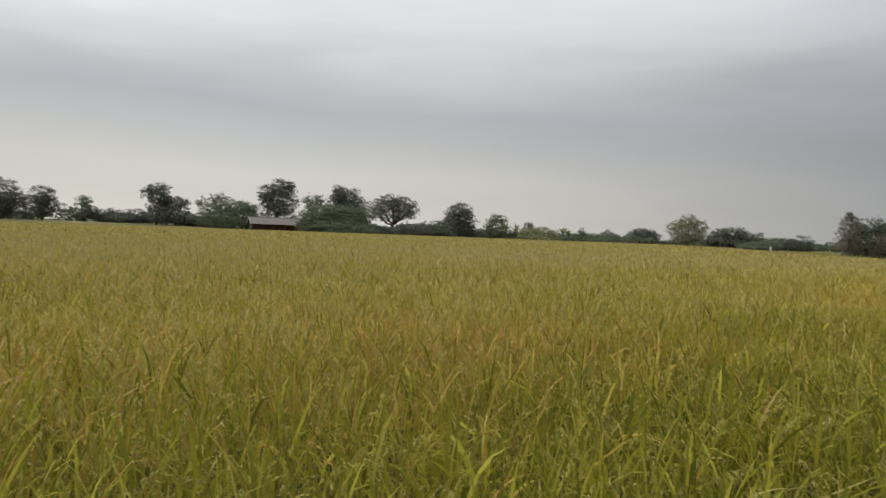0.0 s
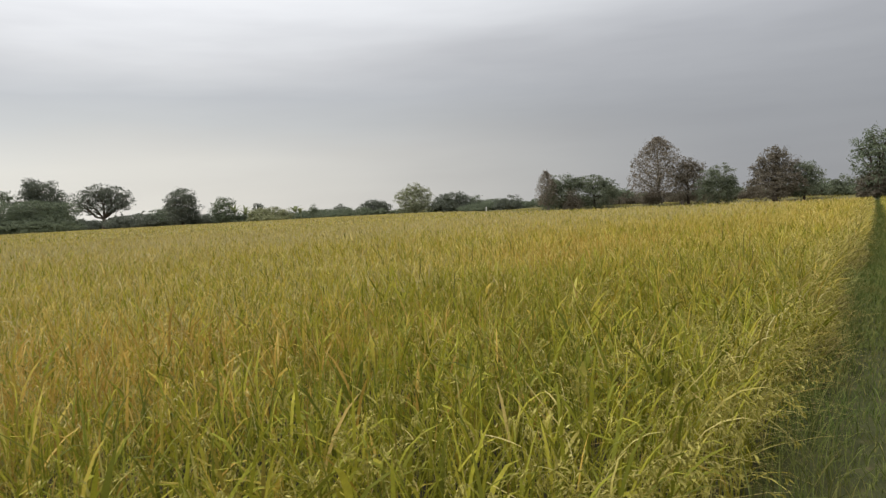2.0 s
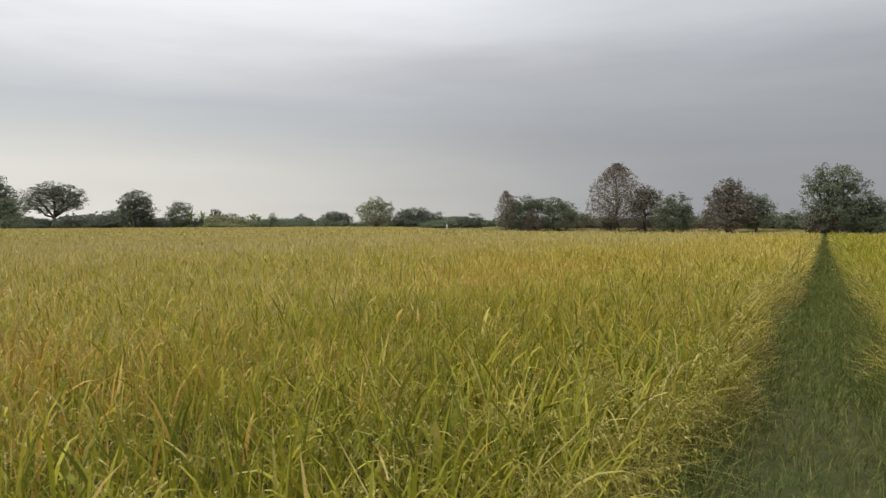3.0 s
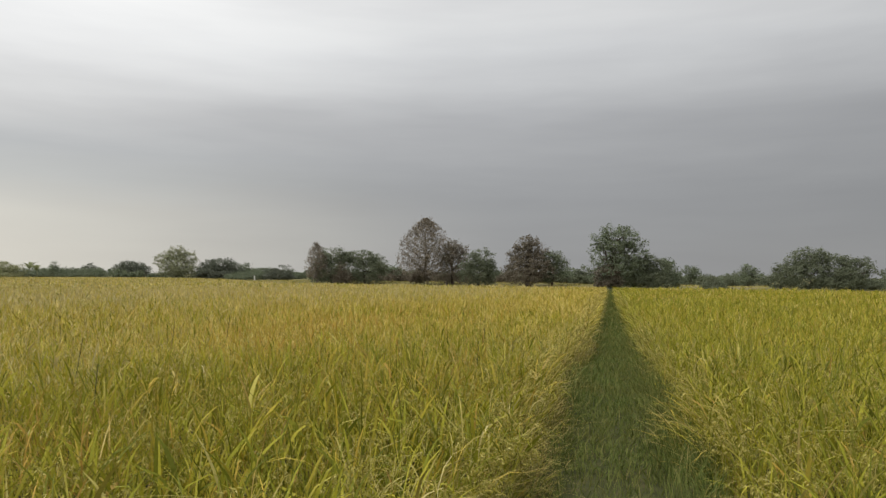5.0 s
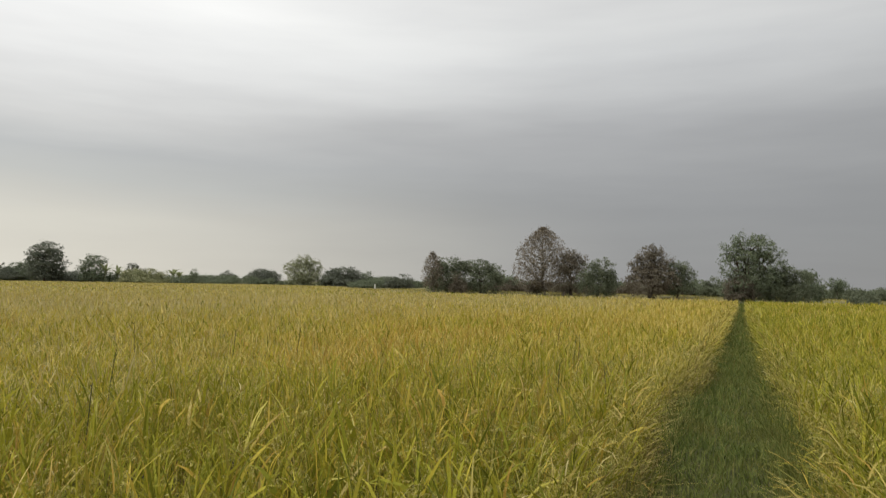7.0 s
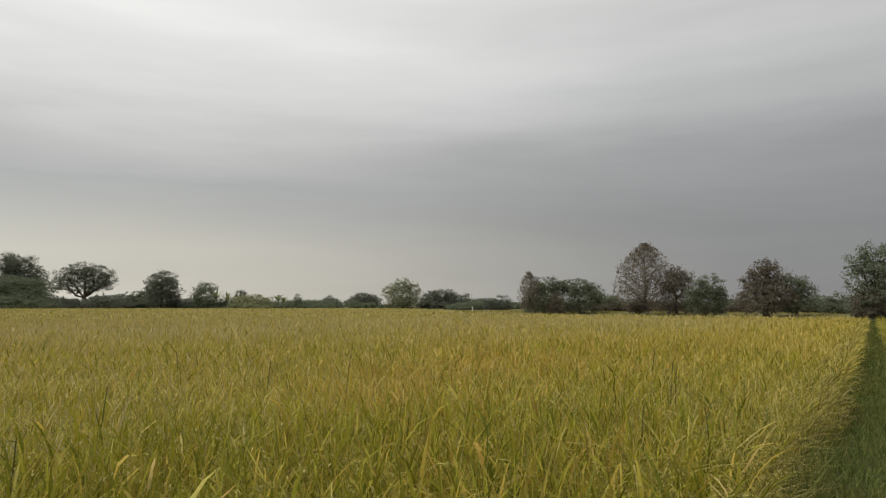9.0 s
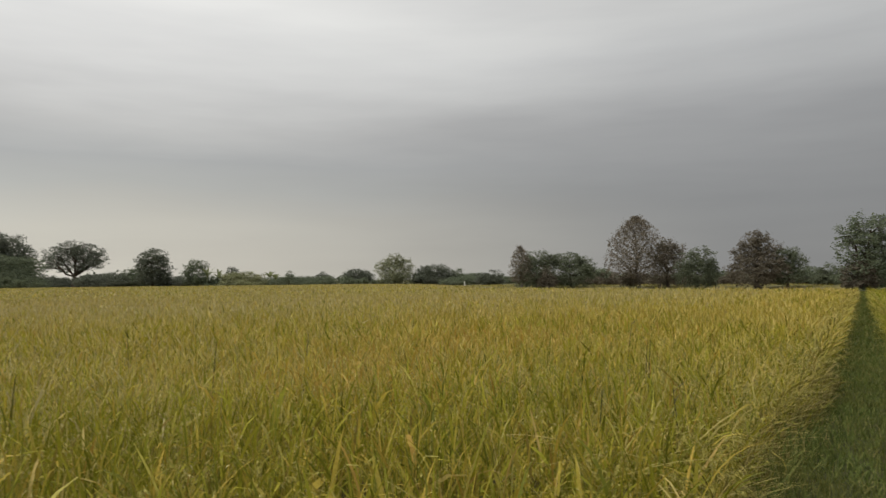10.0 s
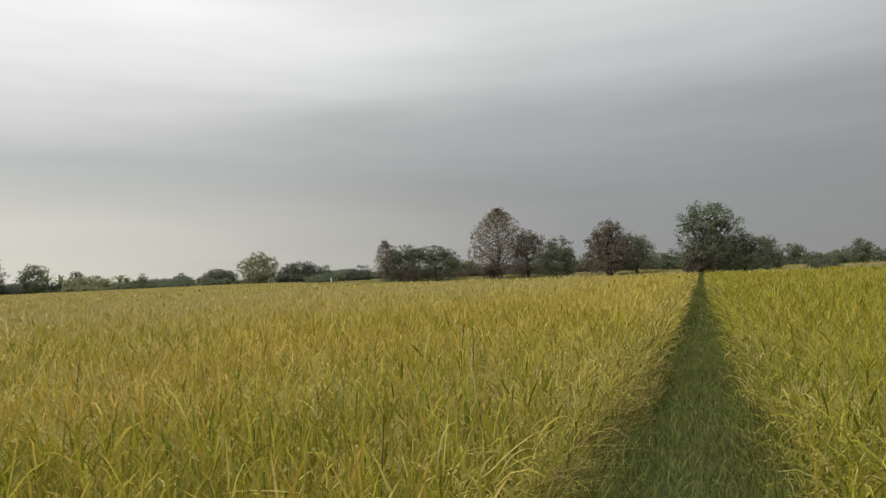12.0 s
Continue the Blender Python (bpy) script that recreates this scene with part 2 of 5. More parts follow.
bark = surface("bark", (0.06, 0.05, 0.04), (0.14, 0.115, 0.09), 3.0, 0.9, 0.8, 18.0, stretch_by=(1, 1, 0.3))
bark_pale = surface("bark_pale", (0.13, 0.115, 0.095), (0.25, 0.22, 0.18), 3.0, 0.9, 0.8, 18.0, stretch_by=(1, 1, 0.3))
tin = surface("roof_tin", (0.12, 0.11, 0.10), (0.21, 0.195, 0.18), 0.7, 0.7, 0.25, 12.0, metal=0.1, third=(0.21, 0.15, 0.115))
red_wall = surface("red_wall", (0.06, 0.036, 0.028), (0.12, 0.062, 0.048), 0.8, 0.85, 0.3, 14.0)
timber = surface("timber", (0.10, 0.07, 0.05), (0.20, 0.15, 0.11), 2.0, 0.85, 0.4, 20.0)
gable_paint = surface("gable_paint", (0.07, 0.085, 0.075), (0.13, 0.15, 0.13), 1.5, 0.85, 0.3, 18.0)
white_paint = surface("white_paint", (0.60, 0.58, 0.54), (0.78, 0.76, 0.72), 3.0, 0.6, 0.2, 20.0)


def ground_material():
    m, add, link = material("ground_soil")
    geo = add("ShaderNodeNewGeometry")
    xyz = add("ShaderNodeSeparateXYZ")
    link(geo.outputs["Position"], xyz.inputs[0])
    broad = add("ShaderNodeTexNoise", Scale=0.05, Detail=6.0, Roughness=0.6)
    fine_ = add("ShaderNodeTexNoise", Scale=7.0, Detail=6.0, Roughness=0.65)
    for n in (broad, fine_):
        link(geo.outputs["Position"], n.inputs["Vector"])
    dry = add("ShaderNodeValToRGB")
    ramp(dry, [(0.35, (0.10, 0.10, 0.042)), (0.5, (0.155, 0.14, 0.06)), (0.65, (0.23, 0.195, 0.09))])
    link(broad.outputs[0], dry.inputs[0])
    mud = add("ShaderNodeValToRGB")
    ramp(mud, [(0.3, (0.032, 0.03, 0.016)), (0.7, (0.065, 0.055, 0.03))])
    link(fine_.outputs[0], mud.inputs[0])
    turf = add("ShaderNodeValToRGB")
    ramp(turf, [(0.3, (0.04, 0.045, 0.018)), (0.55, (0.065, 0.068, 0.026)), (0.75, (0.12, 0.095, 0.05))])
    link(fine_.outputs[0], turf.inputs[0])
    raised = add("ShaderNodeMapRange")
    raised.inputs["From Min"].default_value, raised.inputs["From Max"].default_value = -0.22, -0.06
    link(xyz.outputs[2], raised.inputs["Value"])
    near_path = maths(add, link, "LESS_THAN", maths(add, link, "ABSOLUTE", xyz.outputs[0]), 1.6)
    top = mix(add, link, near_path, dry.outputs[0], turf.outputs[0])
    colour = mix(add, link, raised.outputs[0], mud.outputs[0], top)
    relief = add("ShaderNodeBump", Strength=0.6, Distance=0.04)
    link(fine_.outputs[0], relief.inputs["Height"])
    body = add("ShaderNodeBsdfPrincipled", Roughness=0.95)
    body.inputs["Specular IOR Level"].default_value = 0.1
    link(colour, body.inputs["Base Color"])
    link(relief.outputs[0], body.inputs["Normal"])
    link(body.outputs[0], add("ShaderNodeOutputMaterial").inputs[0])
    return m


soil = ground_material()


# ---------------------------------------------------------------- mesh helpers
def mesh_of(name, verts, faces, *mats, index=None, smooth=False):
    """A mesh from arrays: verts (n, 3), faces (m, 3) or (m, 4), or a list of such."""
    me = bpy.data.meshes.new(name)
    verts = np.asarray(verts, np.float32)
    lots = [np.asarray(f, np.int32) for f in (faces if isinstance(faces, list) else [faces])]
    corners = np.concatenate([f.ravel() for f in lots])
    sizes = np.concatenate([np.full(len(f), f.shape[1], np.int32) for f in lots])
    me.vertices.add(len(verts))
    me.vertices.foreach_set("co", verts.ravel())
    me.loops.add(len(corners))
    me.loops.foreach_set("vertex_index", corners)
    me.polygons.add(len(sizes))
    me.polygons.foreach_set("loop_start", np.concatenate([[0], np.cumsum(sizes)[:-1]]).astype(np.int32))
    me.polygons.foreach_set("use_smooth", np.full(len(sizes), smooth))
    for m in mats:
        me.materials.append(m)
    if index is not None:
        me.polygons.foreach_set("material_index", np.asarray(index, np.int32))
    me.update(calc_edges=True)
    me.validate()
    return me


def part(name, me, parent, label=""):
    ob = new(name, me)
    ob.parent = parent
    if label:
        tagged(ob, label)
    return ob


def from_bm(name, bm, mat, smooth=False):
    me = bpy.data.meshes.new(name)
    for f in bm.faces:
        f.smooth = smooth
    bm.to_mesh(me)
    bm.free()
    me.materials.append(mat)
    return me


def box_bm(cx, cy, cz, sx, sy, sz, bm=None, bevel=0.0):
    bm = bm or bmesh.new()
    made = bmesh.ops.create_cube(bm, size=1.0, matrix=Matrix.Translation((cx, cy, cz)) @ Matrix.Diagonal((sx, sy, sz, 1)))
    if bevel:
        edges = list({e for v in made["verts"] for e in v.link_edges})
        bmesh.ops.bevel(bm, geom=edges, offset=bevel, segments=1, affect="EDGES")
    return bm


class Batch:
    """Gathers arrays of triangles or quads into one mesh."""
    def __init__(self):
        self.v, self.f, self.m, self.n = [], [], [], 0

    def put(self, verts, faces, mat=0):
        self.v.append(verts)
        self.f.append(faces + self.n)
        self.m.append(np.broadcast_to(mat, len(faces)))
        self.n += len(verts)

    def mesh(self, name, *mats):
        return mesh_of(name, np.concatenate(self.v), self.f, *mats, index=np.concatenate(self.m))


def strips(root, az, tilt, length, width, bend, segments, twist):
    """Arching, tapering blades: each leans from the root towards az, from the upright by tilt, and bends over by bend in all."""
    n = len(root)
    u = np.linspace(0, 1, segments + 1)
    ang = tilt[:, None] + bend[:, None] * u[None, :] ** 1.5
    step = length[:, None] / segments
    mid = (ang[:, 1:] + ang[:, :-1]) / 2
    r = np.concatenate([np.zeros((n, 1)), np.cumsum(np.sin(mid) * step, 1)], 1)
    z = np.concatenate([np.zeros((n, 1)), np.cumsum(np.cos(mid) * step, 1)], 1)
    ca, sa = np.cos(az)[:, None], np.sin(az)[:, None]
    centre = np.stack([root[:, :1] + r * ca, root[:, 1:2] + r * sa, root[:, 2:] + z], 2)
    w = width[:, None] * (0.55 + 0.9 * u - 0.2 * u ** 2)[None] * np.clip(1.04 - u[None] ** 2.2, 0.04, 1) / 2
    across = np.stack([-np.sin(az + twist), np.cos(az + twist), 0.25 * np.sin(3 * twist)], 1)[:, None, :]
    v = np.stack([centre - across * w[..., None], centre + across * w[..., None]], 2).reshape(-1, 3)
    if segments == 1:   # seen from far: one slim triangle
        v = np.stack([centre[:, 0] - across[:, 0] * width[:, None] * 0.7, centre[:, 0] + across[:, 0] * width[:, None] * 0.7, centre[:, 1]], 1).reshape(-1, 3)
        return v, np.arange(n * 3).reshape(-1, 3), centre
    base = (np.arange(n) * (segments + 1) * 2)[:, None] + (np.arange(segments) * 2)[None]
    f = np.stack([base, base + 1, base + 3, base + 2], 2).reshape(-1, 4)
    return v, f, centre


rng = np.random.default_rng(7)


def lump(x, y, scale, seed=0.0):
    """Smooth random heights, about -1 to 1, without a lattice."""
    s = 0
    for i, (a, k, p) in enumerate(((0.3, 1.0, 0.4), (1.7, 1.37, 2.1), (2.9, 1.93, 4.4), (4.1, 2.71, 0.9), (5.3, 3.6, 3.3))):
        s = s + np.sin((x * math.cos(a + seed) + y * math.sin(a + seed)) * k / scale * 2.2 + p + seed * 3) / (1 + 0.5 * i)
    return s / 2.2


# ---------------------------------------------------------------- ground: one sheet to the horizon, with the grassy bund as path
FLOOR = -0.30


def edge_left(y):
    line = np.interp(y, [2, 3.5, 5.4, 6.6, 8.3, 10.2, 11.4, 13, 14.6, 16.6, 20, 36], [-0.62, -0.78, -0.88, -0.82, -0.58, -0.62, -0.68, -0.72, -0.62, -0.51, -0.44, -0.41])
    return line + 0.05 * lump(y, y * 0, 1.6) - 0.065 * lump(y, y * 0, 0.5, 1.0)


def edge_right(y):
    line = np.interp(y, [2, 8.6, 9.6, 10.4, 11.5, 13, 14.3, 18, 24, 36], [0.76, 0.80, 0.72, 0.68, 0.80, 0.70, 0.60, 0.58, 0.52, 0.46])
    return line + 0.05 * lump(y, y * 0, 1.9, 2.0) + 0.05 * lump(y, y * 0, 0.6, 0.5)


def field_end(x):
    """y of the far side of the rice at x."""
    return np.where(x > 0, 74 - 0.1 * np.minimum(x, 40), np.where(x > -24, 74 - 0.25 * x, np.interp(-x, [24, 40, 60, 80, 105, 135, 165, 178], [80, 84, 110, 138, 152, 122, 92, 40])))


def ground_z(x, y):
    off = np.abs(x + 0.02)
    bund = np.clip((0.98 - off) / 0.36, 0, 1)
    bund = bund * bund * (3 - 2 * bund) * np.where(y < 83, 1, 0)
    inside = (y < field_end(x)) & (x > -181) & (x < 60)
    z = np.where(inside, FLOOR + bund * (-FLOOR), 0.0)
    z = z + np.where(bund > 0.3, 0.012 * lump(x, y, 0.9), 0.0)
    # a second, higher bund behind the rice, at whose foot the row of trees stands
    crest = np.interp(x, [-75, -45, -5, 3, 12, 60], [128, 104, 101, 97, 113, 113])
    tall = np.interp(x, [-75, -60, -45, 5, 15, 60, 72], [0, 0.35, 0.52, 0.52, 0.18, 0.18, 0])
    rise = np.clip((y - crest + 9) / 9, 0, 1) - 0.6 * np.clip((y - crest - 2) / 14, 0, 1)
    z = z + np.where(y > field_end(x), tall * rise * (1 + 0.06 * lump(x, y, 6.0)), 0)
    return z + np.clip((-x - 183) / 15, 0, 1) * np.clip((100 - y) / 20, 0, 1) * 0.9


def spaced(near, far, first, grow, limit):
    out, step = list(np.arange(near, far, first)), first
    while out[-1] < limit:
        step *= grow
        out.append(out[-1] + step)
    return out


xs = np.array(sorted({round(v, 3) for v in [*spaced(0, 1.6, 0.1, 1.12, 2500), *[-a for a in spaced(0, 1.6, 0.1, 1.12, 2500)]]}))
ys = np.array(sorted({round(v, 3) for v in [*spaced(-6, 24, 0.3, 1.02, 190), *[-6 - a for a in spaced(0.3, 2, 0.5, 1.3, 2500)], *[190 + a for a in spaced(10, 20, 6, 1.3, 2500)]]}))
gx, gy = np.meshgrid(xs, ys)
gz = ground_z(gx, gy)
nx, ny = len(xs), len(ys)
k = (np.arange(ny - 1)[:, None] * nx + np.arange(nx - 1)[None]).ravel()
ground = new("ground", mesh_of("ground", np.stack([gx, gy, gz], 2).reshape(-1, 3), np.stack([k, k + 1, k + nx + 1, k + nx], 1), soil, smooth=True))
tagged(ground, "flat farmland with a low grassy earth bund as footpath", "ground", kind="structure")


# ---------------------------------------------------------------- rice
def away(x, y):
    """Distance on the plan from the trodden stretch of the path."""
    return np.hypot(x, np.maximum(0, np.maximum(y - 9, -y)))


def scatter(side, d0, d1, per_m2, behind=False):
    """Random places in the rice, between two distances from the path's stretch."""
    x1 = -178 if side < 0 else 58
    lo, hi = max(-d1, x1) if side < 0 else 0.3, -0.3 if side < 0 else min(d1, x1)
    y0, y1 = -min(d1, 9.0), min(9 + d1, 160)
    n = int((hi - lo) * (y1 - y0) * per_m2)
    x, y = rng.uniform(lo, hi, n), rng.uniform(y0, y1, n)
    d = away(x, y)
    keep = (d >= d0) & (d < d1) & (y < field_end(x) - 0.5)
    keep &= (x < edge_left(y)) if side < 0 else (x > edge_right(y))
    ahead_ = (x < 0.6 * np.maximum(y, 0) + 2.2) & (y > -1.2)   # further round, fewer and broader leaves cover the canopy
    keep &= ~ahead_ if behind else ahead_
    return x[keep], y[keep]


def rice_top(x, y):
    """Height of the standing rice above the path."""
    near_edge = np.exp(-np.maximum(np.minimum(np.abs(x - edge_left(y)), np.abs(x - edge_right(y))), 0) / 0.35)
    return 0.50 + 0.05 * lump(x, y, 3.0) + 0.04 * lump(x, y, 0.9, 1.3) - 0.05 * near_edge


def freshness(x, y):
    """Share of leaves still green: most of the eastern field, and in the western one the path's side and the far parts."""
    far_ = np.abs(x)
    patches = 0.24 * lump(x, y, 6.0, 0.7) + 0.16 * lump(x, y, 1.6, 0.2)
    west_ = 0.36 + 0.36 * np.exp(-far_ / 9) * np.clip((28 - y) / 10, 0, 1) * np.clip((y - 6) / 5, 0.3, 1)
    west_ = west_ + 0.7 * np.clip((11.5 - y) / 5, 0, 1) * np.exp(-np.maximum(far_ - 1, 0) / 3) + 0.22 * np.clip((far_ - 8) / 6, 0, 1) + 0.2 * np.clip((away(x, y) - 30) / 30, 0, 1) + 0.3 * np.exp(-((far_ - 5.5) / 3) ** 2 - ((y - 11) / 2.6) ** 2)
    return np.clip(np.where(x > 0, 0.8 + 0.16 * np.exp(-far_ / 4), west_) + patches * np.where(x > 0, 0.6, 1), 0.03, 0.97)


def amber(x, y):
    """Share of leaves turned amber, in a strip a few steps off the path that fades out further on."""
    strip = np.exp(-((np.abs(x) - 5.6 - 0.8 * lump(y, y * 0, 5.0)) / 2.4) ** 2) * np.clip((30 - y) / 12, 0, 1)
    green_hollow = 0.6 * np.exp(-((np.abs(x) - 5.5) / 3) ** 2 - ((y - 11) / 2.6) ** 2)
    return np.where(x < 0, np.clip(0.36 * strip * (1 + 0.6 * lump(x, y, 2.5, 1.1)) - green_hollow, 0, 0.6), 0.02)


def haze_share(x, y):
    """Share of leaves coloured tan to imitate distance haze, growing away from the path."""
    far_ = np.abs(x)
    return np.clip(np.where(x < 0, (far_ - 7.5) / 30 + np.clip((y - 22) / 60, 0, 0.4) * np.clip((far_ - 2) / 4, 0, 1), (far_ - 18) / 90) + 0.12 * lump(x, y, 9.0, 0.4), 0, np.where(x < 0, np.interp(away(x, y), [24, 60], [0.72, 0.5]), 0.3))


def rice_field(side, name, label):
    b = Batch()
    out = 0.0 if side < 0 else math.pi          # azimuth towards the path
    # canopy: the dense mass of lower leaves
    cx = np.array([-a for a in spaced(0.75, 3, 0.25, 1.06, 178)] if side < 0 else spaced(0.7, 3, 0.25, 1.06, 58))
    cx = np.sort(np.clip(cx, -178, 58))
    cy = np.array(spaced(-9, 20, 0.3, 1.03, 160))
    mx, my = np.meshgrid(cx, cy)
    d = away(mx, my)
    drop = np.interp(d, [0, 5, 9, 20, 60, 120], [0.62, 0.60, 0.46, 0.26, 0.15, 0.09])
    mz = rice_top(mx, my) - drop + 0.05 * np.random.default_rng(3).normal(size=mx.shape) * np.clip(d / 20, 0.3, 1)
    # beside the trodden stretch the single plants take over from the closed canopy
    single = np.clip((my + 2.4) / 1.2, 0, 1) * (np.clip((0.6 * np.maximum(my, 0) + 2.8 - mx) / 0.8, 0, 1) if side > 0 else 1.0)
    mz = mz - 0.6 * single * np.clip((6.0 - d) / 1.8, 0, 1)
    mz = np.where(np.abs(mx) < 0.9, FLOOR - 0.1, mz)
    a = (np.arange(len(cy) - 1)[:, None] * len(cx) + np.arange(len(cx) - 1)[None])
    inside = (my < field_end(mx) - 1)[1:, 1:] & (my < field_end(mx) - 1)[:-1, :-1]
    a = a[inside]
    b.put(np.stack([mx, my, mz], 2).reshape(-1, 3), np.stack([a, a + 1, a + len(cx) + 1, a + len(cx)], 1), 3)

    def leaves(d0, d1, per_m2, seg, wide, long_, mat=0, start=0.42, up=0.22, lean_bias=0.0, droop=0.42, behind=False):
        x, y = scatter(side, d0, d1, per_m2, behind)
        n = len(x)
        if d1 < 14 and not behind:   # transplanted hills: leaves fan out from tufts about a hand apart
            cell = 0.19
            i, j = np.floor(x / cell), np.floor(y / cell)
            x = (i + 0.5 + 0.35 * np.sin(i * 12.9 + j * 78.2)) * cell + rng.normal(0, 0.032, n)
            y = (j + 0.5 + 0.35 * np.sin(i * 39.3 + j * 11.1)) * cell + rng.normal(0, 0.032, n)
            ok = (x < edge_left(y)) if side < 0 else (x > edge_right(y))
            ok &= rng.uniform(0, 1, n) > (0.5 if side > 0 else 0.3) * np.exp(-np.maximum(np.abs(x) - 1, 0) / 1.5) * np.clip(((12 if side > 0 else 9) - y) / 2, 0, 1)   # the stand is thinner beside the path
            x, y = x[ok], y[ok]
            n = len(x)
        top = rice_top(x, y)
        edge = np.exp(-np.minimum(np.abs(x - edge_left(y)), np.abs(x - edge_right(y))) / 0.3)
        length = long_ * rng.uniform(0.5, 1.3, n) * (1 - 0.15 * edge)
        z = top - start * rng.uniform(0.45, 1.5, n) + rng.normal(0, 0.03, n)
        az = rng.uniform(-math.pi, math.pi, n)
        turn = rng.uniform(0, 1, n) < edge * 0.35 + lean_bias
        az = np.where(turn, out + rng.normal(0, 1.0, n), az)
        tilt = np.abs(rng.normal(up, 0.3, n)) + edge * 0.15
        bend = np.where(rng.uniform(0, 1, n) < droop, rng.uniform(0.8, 2.5, n), rng.uniform(0.1, 0.8, n))
        width = wide * np.exp(rng.normal(-0.08, 0.42, n))
        v, f, _ = strips(np.stack([x, y, z], 1), az, tilt, length, width, bend, seg, rng.uniform(-1.2, 1.2, n))
        fresh_share = freshness(x, y)
        fresh = np.repeat(rng.uniform(0, 1, n) < fresh_share, seg)
        # more of the ripe colour further off, for haze put into the leaves
        dry = np.repeat(rng.uniform(0, 1, n) < np.clip((away(x, y) - 14) / 40, 0, 0.45) * (1 if side < 0 else 0.2), seg)
        pale = np.repeat(rng.uniform(0, 1, n) < haze_share(x, y), seg)
        gold = np.repeat(rng.uniform(0, 1, n) < amber(x, y), seg)
        b.put(v, f, np.where(pale, 7, np.where(gold, 8, np.where(dry, 5, np.where(fresh, 4, mat)))))

    leaves(0, 3, 480, 4, 0.0165, 0.38, up=0.24, droop=0.42)
    leaves(3, 6.5, 380, 3, 0.0150, 0.34, up=0.22, droop=0.38)
    leaves(6.5, 13, 210, 2, 0.016, 0.29, up=0.2, droop=0.34)
    leaves(13, 26, 125, 1, 0.020, 0.27, start=0.28, up=0.12, droop=0.3)
    leaves(26, 55, 62, 1, 0.028, 0.25, start=0.24, up=0.08, droop=0.1)
    leaves(55, 180, 8, 1, 0.085, 0.24, start=0.20, up=0.05, droop=0.1)

    leaves(0, 16, 32, 2, 0.036, 0.34, behind=True)
    leaves(16, 58, 5, 1, 0.08, 0.3, start=0.25, behind=True)

    # the dense lower leaves between the hills
    for behind in (False, True):
        x, y = scatter(side, 0, 6, 80 if not behind else 60, behind)
        n = len(x)
        v, f, _ = strips(np.stack([x, y, ground_z(x, y) + rng.uniform(0.02, 0.3, n)], 1), rng.uniform(-math.pi, math.pi, n), rng.uniform(0.3, 1.3, n), rng.uniform(0.18, 0.4, n),
                         rng.uniform(0.012, 0.026, n), rng.uniform(0.1, 1.0, n), 2, rng.uniform(-1, 1, n))
        b.put(v, f, np.repeat(np.where(rng.uniform(0, 1, n) < 0.75, 4, 2), 2))

    # tillers: the upright stems of each hill, from the mud to the leaves
    x, y = scatter(side, 0, 6.6, 120)
    cell = 0.19
    i, j = np.floor(x / cell), np.floor(y / cell)
    x = (i + 0.5 + 0.35 * np.sin(i * 12.9 + j * 78.2)) * cell + rng.normal(0, 0.022, len(x))
    y = (j + 0.5 + 0.35 * np.sin(i * 39.3 + j * 11.1)) * cell + rng.normal(0, 0.022, len(x))
    n = len(x)
    v, f, _ = strips(np.stack([x, y, ground_z(x, y) - 0.02], 1), rng.uniform(-math.pi, math.pi, n), np.abs(rng.normal(0.05, 0.1, n)), rng.uniform(0.4, 0.7, n),
                     rng.uniform(0.004, 0.009, n), rng.uniform(0.0, 0.2, n), 1, rng.uniform(-1.5, 1.5, n))
    b.put(v, f, np.repeat(np.where(rng.uniform(0, 1, n) < 0.55, 4, 0), 1))

    # bent straw along the path's edge
    y = rng.uniform(4, 40, 650 if side < 0 else 400)
    x = (edge_left(y) if side < 0 else edge_right(y)) + side * np.abs(rng.normal(0, 0.16, len(y)))
    z = rng.uniform(0.08, 0.42, len(y))
    v, f, _ = strips(np.stack([x, y, z], 1), out + rng.normal(0, 1.3, len(y)), rng.uniform(0.2, 1.3, len(y)), rng.uniform(0.10, 0.36, len(y)),
                     rng.uniform(0.003, 0.008, len(y)) * np.interp(y, [0, 12, 40], [1, 1, 1.6]), rng.uniform(0.2, 1.5, len(y)), 3, rng.uniform(-1, 1, len(y)))
    b.put(v, f, 2)

    # long leaves and stalks drooping over the path
    y = 3 + 58 * rng.uniform(0, 1, 2500 if side < 0 else 2300) ** 1.2
    y = y[(rng.uniform(0, 1, len(y)) < 0.5) | (y < 10) | (y > 17) | (side > 0)]
    x = (edge_left(y) if side < 0 else edge_right(y)) + side * np.abs(rng.normal(0, 0.18, len(y)))
    z = rice_top(x, y) - rng.uniform(0.05, 0.45, len(y))
    v, f, _ = strips(np.stack([x, y, z], 1), out + rng.normal(0, 1.2, len(y)), np.abs(rng.normal(0.35, 0.25, len(y))), rng.uniform(0.2, 0.5, len(y)) * np.interp(y, [18, 40], [1, 1.25]),
                     rng.uniform(0.006, 0.017, len(y)) * np.interp(y, [0, 14, 60], [1, 1.1, 3.0]), rng.uniform(1.0, 2.9, len(y)), 5, rng.uniform(-1, 1, len(y)))
    ripe = rng.uniform(0, 1, len(y)) < (np.clip((y - 5) / 6, 0.12, 0.85) if side < 0 else 0.22)
    b.put(v, f, np.repeat(np.where(ripe, rng.choice([0, 1, 2], len(y), p=[0.4, 0.28, 0.32]), rng.choice([1, 4], len(y), p=[0.2, 0.8])), 5))

    # further on, where the path is trodden less, the rice leans over it from both sides
    y = rng.uniform(20, 74, 3000)
    x = (edge_left(y) if side < 0 else edge_right(y)) + side * np.abs(rng.normal(0, 0.12, len(y)))
    z = rice_top(x, y) - rng.uniform(0.10, 0.5, len(y))
